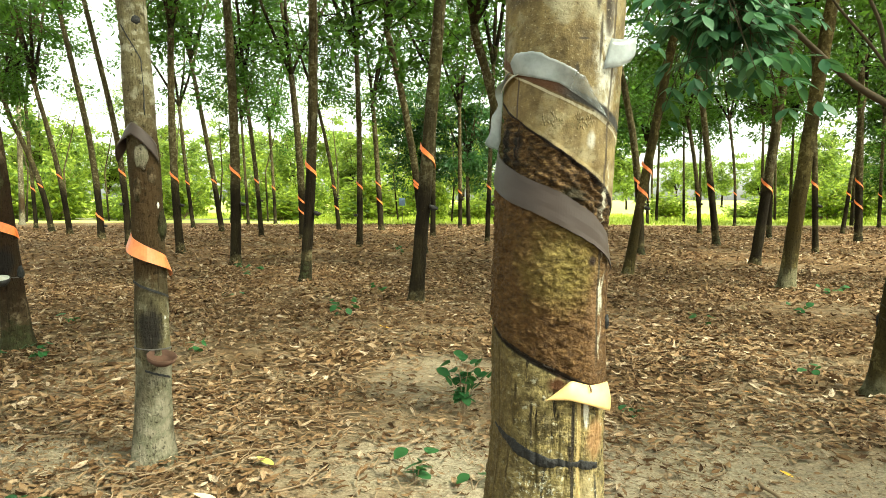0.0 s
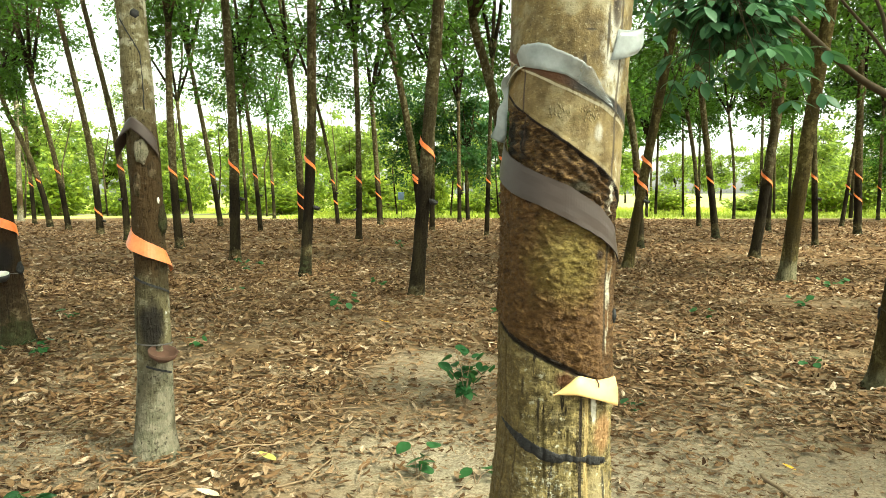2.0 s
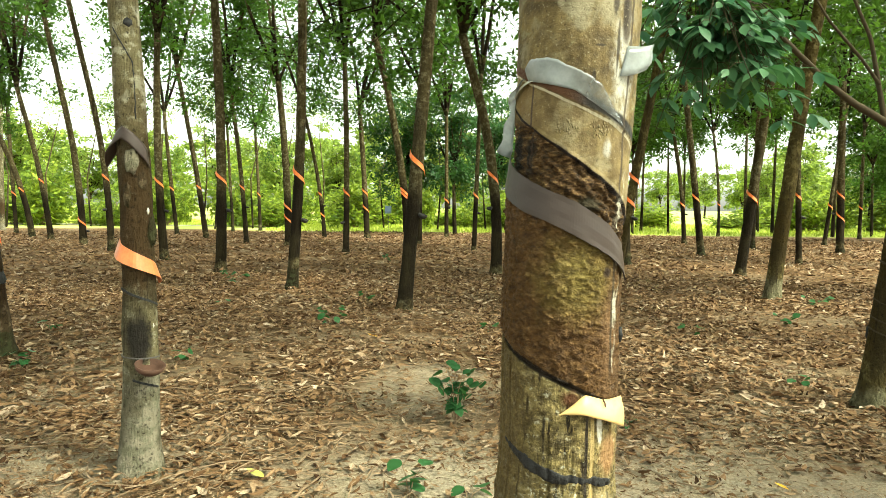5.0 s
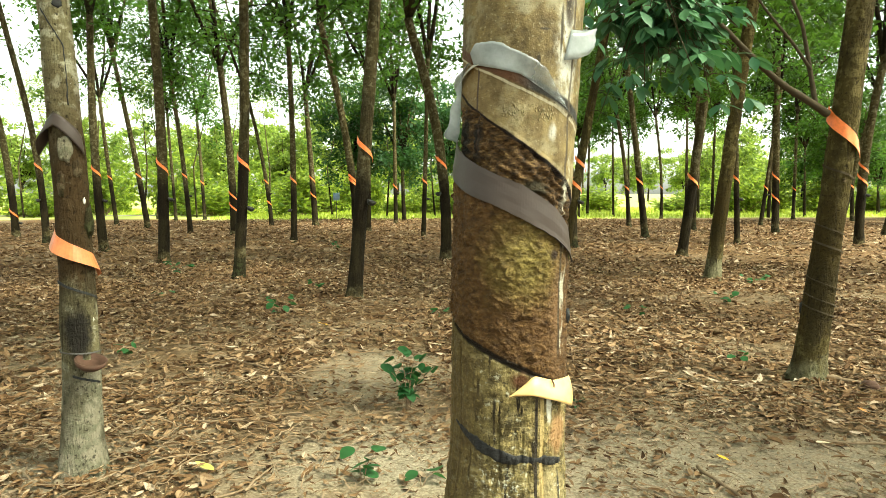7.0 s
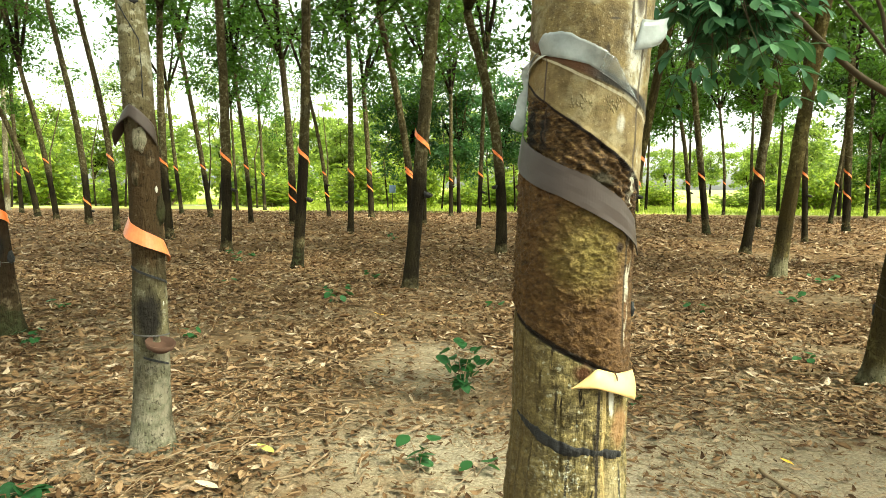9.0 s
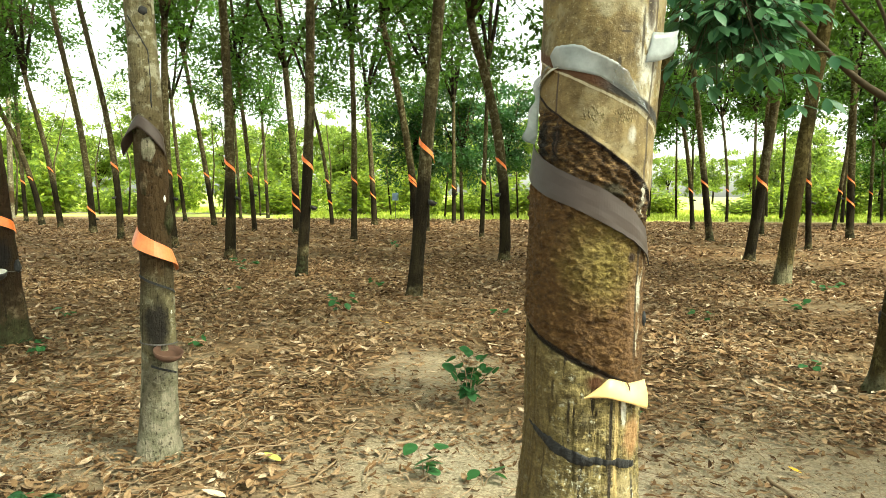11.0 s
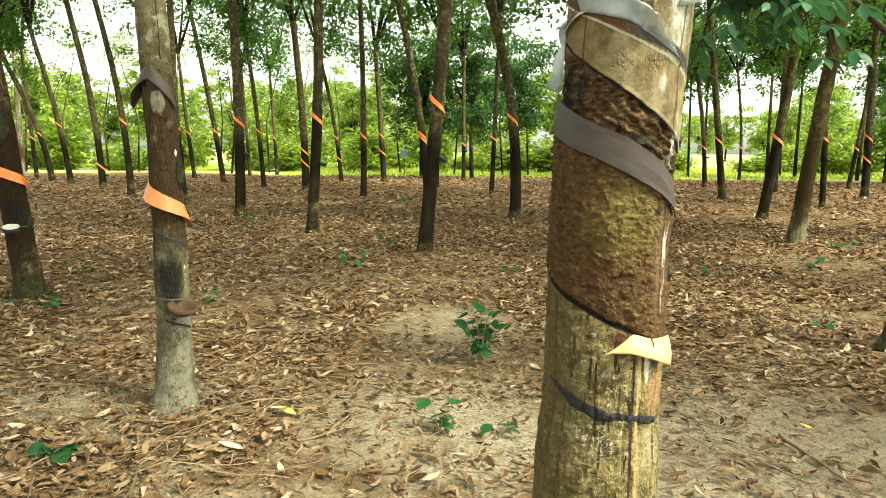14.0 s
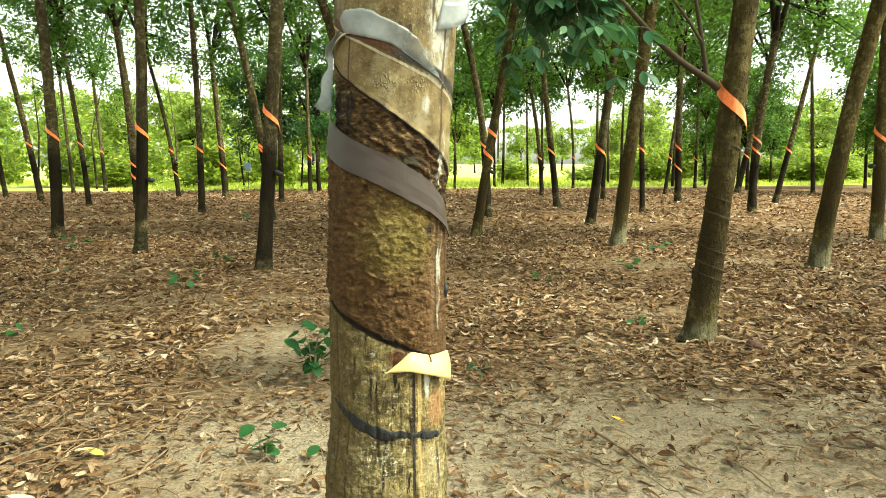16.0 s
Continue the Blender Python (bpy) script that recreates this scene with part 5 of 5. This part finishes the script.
def hanging_branch():
    ob, _, _ = t_right
    origin = np.array(ob.matrix_basis.translation)
    limb = np.array([(3.06, 4.50, 1.90), (2.90, 4.47, 1.98), (2.65, 4.40, 2.08), (2.39, 4.29, 2.22), (2.10, 4.13, 2.37), (1.86, 3.98, 2.48), (1.60, 3.85, 2.58), (1.30, 3.75, 2.66)])
    fork_a = np.array([(2.97, 4.50, 1.96), (2.92, 4.54, 2.32), (2.87, 4.53, 2.51), (2.79, 4.53, 2.67), (2.66, 4.56, 3.0)])
    fork_b = np.array([(2.94, 4.52, 2.20), (2.79, 4.50, 2.37), (2.54, 4.47, 2.61), (2.30, 4.44, 2.95)])
    for line, thick, thin in ((limb, 0.028, 0.008), (fork_a, 0.018, 0.009), (fork_b, 0.013, 0.006)):
        fine = smooth_line(line - origin, 30)
        v, f = rough_trunk(fine, np.linspace(thick, thin, 30), 10, thick * 100, 0.12)
        put_part("low_limb", mesh_of("low_limb", v, f, BARK_DARK, True), ob, "bare dark low limb")
    g = np.random.default_rng(77)
    shape, faces = rubber_leaflet(0.128, 0.052)
    leaf_pile, stalk_pile = Pile(), Pile()
    for k in range(60):
        # a twig hanging from the limb's end, with whorls of three-part leaves
        q = g.uniform(5.3, 7.0)
        root = np.array([np.interp(q, range(8), limb[:, i]) for i in range(3)])
        end = root + np.array([g.normal(-0.03, 0.20), g.normal(-0.05, 0.20), -abs(g.normal(0.46, 0.20))])
        mid = (root + end) / 2 + np.array([0, 0, 0.06])
        stalk_pile.put(*tube([root - origin, mid - origin, end - origin], [0.004, 0.003, 0.002], 5))
        for w in range(4):
            base = root + (end - root) * g.uniform(0.35, 1.0)
            az = g.uniform(0, 6.28)
            tip = base + np.array([math.cos(az) * 0.10, math.sin(az) * 0.10, g.uniform(-0.06, 0.03)])
            stalk_pile.put(*tube([base - origin, (base + tip) / 2 + (0, 0, 0.015) - origin, tip - origin], [0.002, 0.0018, 0.0015], 4))
            for turn in (-0.95, 0.0, 0.95):
                m = Matrix.Translation(Vector(tip - origin)) @ Euler((g.normal(-0.50, 0.22), g.normal(0, 0.25), az - 1.57 + turn + g.normal(0, 0.12))).to_matrix().to_4x4() @ Matrix.Scale(g.uniform(0.75, 1.15), 4)
                leaf_pile.put([m @ Vector(p) for p in shape], faces)
    tagged(put_part("foliage", leaf_pile.mesh("foliage", LEAF_NEAR, True), ob, "large drooping three-part green leaves"), kind="stuff")
    tagged(put_part("stalk", stalk_pile.mesh("stalk", BARK_DARK, True), ob), kind="stuff")


hanging_branch()


# ---- seedlings, sticks and single leaves on the ground ----
SPROUT_V, SPROUT_F = broad_leaf(0.080, 0.068, 0.12, 0.15)


def seedling(x, y, leaves, tall, spread, seed, label="small green seedling among dry leaves"):
    g = np.random.default_rng(seed)
    ob = tagged(new("seedling"), label, "plant", "seedlings on the plantation floor")
    z0 = hump(x, y)
    ob.matrix_basis = pose(x, y, z0)
    stems = []
    for k in range(max(2, leaves // 6)):
        a = k * 2.4 + g.uniform(-0.4, 0.4)
        q = spread * g.uniform(0.25, 0.95)
        tip = np.array([math.cos(a) * q, math.sin(a) * q, tall * g.uniform(0.6, 1.0)])
        mid = tip * np.array([0.35, 0.35, 0.62])
        stems.append((mid, tip))
        put_part("stem", mesh_of("stem", *tube([(0, 0, -0.01), mid, tip], [0.0035, 0.003, 0.0018], 5), TWIG, True), ob)
    for k in range(leaves):
        mid, tip = stems[k % len(stems)]
        t = 1.0 if k < len(stems) else g.uniform(-0.95, 0.95)
        c = mid + (tip - mid) * t
        a = k * 2.4 + g.uniform(-0.5, 0.5)
        m = pose(*c, math.degrees(g.normal(-0.15, 0.35)), math.degrees(g.normal(0, 0.35)), math.degrees(a)) @ Matrix.Scale(g.uniform(0.7, 1.3), 4)
        put_part("leaf", SPROUT_MESH, ob, "", m)


SPROUT_MESH = mesh_of("leaf", SPROUT_V, SPROUT_F, LEAF_SPROUT, True)
seedling(0.13, 4.18, 48, 0.42, 0.19, 1, "leafy green seedling beside a bare patch")
seedling(-0.13, 3.10, 9, 0.17, 0.14, 2)
seedling(0.14, 3.05, 3, 0.07, 0.09, 13)
seedling(-1.81, 2.82, 16, 0.07, 0.19, 3)
seedling(-2.15, 5.76, 6, 0.13, 0.10, 4)
seedling(-1.19, 7.64, 9, 0.18, 0.22, 5)
seedling(-3.44, 11.8, 22, 0.24, 0.45, 6)
seedling(-1.01, 16.5, 18, 0.25, 0.45, 7)
seedling(-1.30, 8.44, 8, 0.16, 0.2, 8)
seedling(2.80, 7.19, 7, 0.13, 0.15, 9)
seedling(2.86, 5.16, 5, 0.08, 0.12, 10)
seedling(1.18, 4.18, 6, 0.05, 0.12, 11)
seedling(5.47, 9.54, 14, 0.20, 0.25, 12)
seedling(-3.6, 5.9, 8, 0.08, 0.2, 14)
seedling(-3.40, 5.55, 9, 0.10, 0.16, 17)
seedling(-3.85, 5.62, 8, 0.09, 0.16, 18)
seedling(-4.1, 7.2, 7, 0.10, 0.18, 19)
seedling(1.0, 6.6, 6, 0.10, 0.14, 20)
seedling(4.2, 7.9, 7, 0.12, 0.18, 21)
seedling(-0.9, 9.6, 8, 0.14, 0.2, 22)
seedling(0.62, 7.4, 5, 0.1, 0.12, 15)
seedling(-2.9, 9.2, 8, 0.1, 0.25, 16)


def stick(x0, y0, x1, y1, r, seed, bends=0.03):
    g = np.random.default_rng(seed)
    s = np.linspace(0, 1, 9)
    x, y = x0 + (x1 - x0) * s, y0 + (y1 - y0) * s
    ln = math.hypot(x1 - x0, y1 - y0)
    wob = np.cumsum(g.normal(0, bends * ln, 9)) * 0.5
    nx, ny = -(y1 - y0) / ln, (x1 - x0) / ln
    pts = np.stack([x + nx * wob - x0, y + ny * wob - y0, [hump(a, b) + 0.012 + r for a, b in zip(x, y)]], 1)
    ob = tagged(new("stick", mesh_of("stick", *tube(pts, np.linspace(r, r * 0.5, 9), 6), TWIG, True)), "dry grey-brown fallen stick on the leaves", "stick", "sticks on the plantation floor")
    ob.matrix_basis = pose(x0, y0, 0)


stick(-1.47, 5.75, -0.58, 4.89, 0.013, 1)
stick(-1.60, 5.55, -0.95, 5.20, 0.009, 2)
stick(1.48, 3.10, 1.57, 2.60, 0.010, 3)
stick(-0.66, 3.05, -0.57, 3.36, 0.008, 4)
stick(-0.78, 3.00, -0.50, 3.20, 0.006, 5)
stick(0.62, 5.60, 1.05, 5.95, 0.010, 6)
stick(-2.6, 4.2, -1.9, 4.0, 0.008, 7)
stick(2.2, 5.6, 2.9, 5.3, 0.009, 8)
stick(2.3, 3.4, 2.9, 3.2, 0.008, 9)
stick(-0.2, 10.2, 0.5, 9.6, 0.012, 10)
stick(4.4, 6.4, 5.6, 6.1, 0.014, 11)
stick(7.2, 6.6, 8.4, 6.9, 0.014, 12)
stick(-1.1, 4.0, -0.5, 4.1, 0.007, 13)
stick(2.05, 2.74, 1.96, 2.31, 0.007, 14, 0.06)
stick(2.36, 2.66, 2.12, 2.40, 0.006, 15, 0.06)
stick(1.95, 2.62, 2.25, 2.48, 0.005, 16, 0.06)
stick(3.14, 4.50, 3.30, 4.36, 0.024, 17, 0.05)
stick(-1.31, 4.29, -0.73, 3.82, 0.006, 18, 0.05)
stick(-2.63, 4.52, -2.45, 4.15, 0.007, 19)
stick(-2.37, 3.66, -1.95, 3.78, 0.006, 20)
stick(-0.9, 5.0, -0.35, 5.25, 0.007, 21)
stick(1.3, 4.6, 1.75, 4.35, 0.007, 22)
stick(-2.9, 5.1, -2.3, 5.3, 0.008, 23)


def twig_litter():
    g = np.random.default_rng(31)
    pile = Pile()
    for _ in range(3800):
        rr, a = math.sqrt(g.uniform(1.8 ** 2, 10 ** 2)), g.uniform(radians(-48), radians(60))
        x, y, turn, ln = rr * math.sin(a), rr * math.cos(a), g.uniform(0, 6.28), 0.08 + 0.45 * g.uniform() ** 2
        s = np.linspace(-0.5, 0.5, 5)
        bend = g.normal(0, 0.28) * (s ** 2 - 0.1) * ln * 2
        px, py = np.cos(turn) * ln * s - np.sin(turn) * bend, np.sin(turn) * ln * s + np.cos(turn) * bend
        pts = np.stack([x + px + g.normal(0, 0.004, 5), y + py + g.normal(0, 0.004, 5), hump(x, y) + g.uniform(0.015, 0.05, 5)], 1)
        pile.put(*tube(pts, np.linspace(1.0, 0.5, 5) * g.uniform(0.0018, 0.0048), 3))
    tagged(new("twig_litter", pile.mesh("twig_litter", TWIG)), "thin dry twigs scattered among the fallen leaves", "twigs", kind="stuff")


twig_litter()


def stray_leaf(x, y, turn, colour, length, label):
    m = plain("stray_leaf", colour, tuple(c * 0.75 for c in colour), 40, 0.6)
    v, f = broad_leaf(length, length * 0.45, 0.2, -0.1)
    ob = tagged(new("fallen_leaf", mesh_of("fallen_leaf", v, f, m, True)), label, "leaf", "single bright leaves on the ground")
    ob.matrix_basis = pose(x, y, hump(x, y) + 0.022, 6, 4, turn)


YELLOW, RUST, WAN = (0.75, 0.42, 0.03), (0.55, 0.25, 0.06), (0.62, 0.50, 0.33)
stray_leaf(-0.55, 6.92, 70, YELLOW, 0.13, "bright yellow fallen leaf on brown litter")
stray_leaf(0.53, 5.83, 100, WAN, 0.16, "pale tan fallen leaf on brown litter")
stray_leaf(1.69, 3.16, 40, YELLOW, 0.07, "bright yellow fallen leaf on brown litter")
stray_leaf(1.15, 2.72, 100, RUST, 0.07, "rust-orange fallen leaf on brown litter")
stray_leaf(2.15, 4.60, 110, RUST, 0.10, "rust-orange fallen leaf on brown litter")
stray_leaf(2.9, 3.75, 20, RUST, 0.09, "rust-orange fallen leaf on brown litter")
stray_leaf(-1.0, 2.9, 80, WAN, 0.12, "pale tan fallen leaf on brown litter")
stray_leaf(-0.85, 3.3, 60, (0.42, 0.42, 0.10), 0.12, "yellow-green fallen leaf on brown litter")
stray_leaf(2.35, 3.35, 120, WAN, 0.13, "pale tan fallen leaf on brown litter")

upturned = tagged(new("clay_cup", CLAY_CUP), "round brown clay cup lying upturned on the soil", "cup")
upturned.matrix_basis = pose(3.31, 4.29, 0.07, 168, 8, 0) @ Matrix.Scale(1.15, 4)


def notice():
    ob = tagged(new("notice_board"), "small blue and white board on a thin post", "sign")
    ob.matrix_basis = pose(-2.25, 37.0, 0)
    v, f = tube([(0, 0, -0.05), (0, 0, 0.8), (0, 0, 1.3)], [0.02, 0.02, 0.02], 6)
    put_part("post", mesh_of("post", v, f, WIRE), ob)
    m = plain("blue_board", (0.12, 0.25, 0.55), (0.45, 0.55, 0.75), 9, 0.6)
    grid = [[(-0.17 + 0.34 * i / 3, -0.03, 1.45 - 0.42 * j / 3) for i in range(4)] for j in range(4)]
    put_part("board", sheet_mesh("board", grid, m, 0.01), ob)


notice()
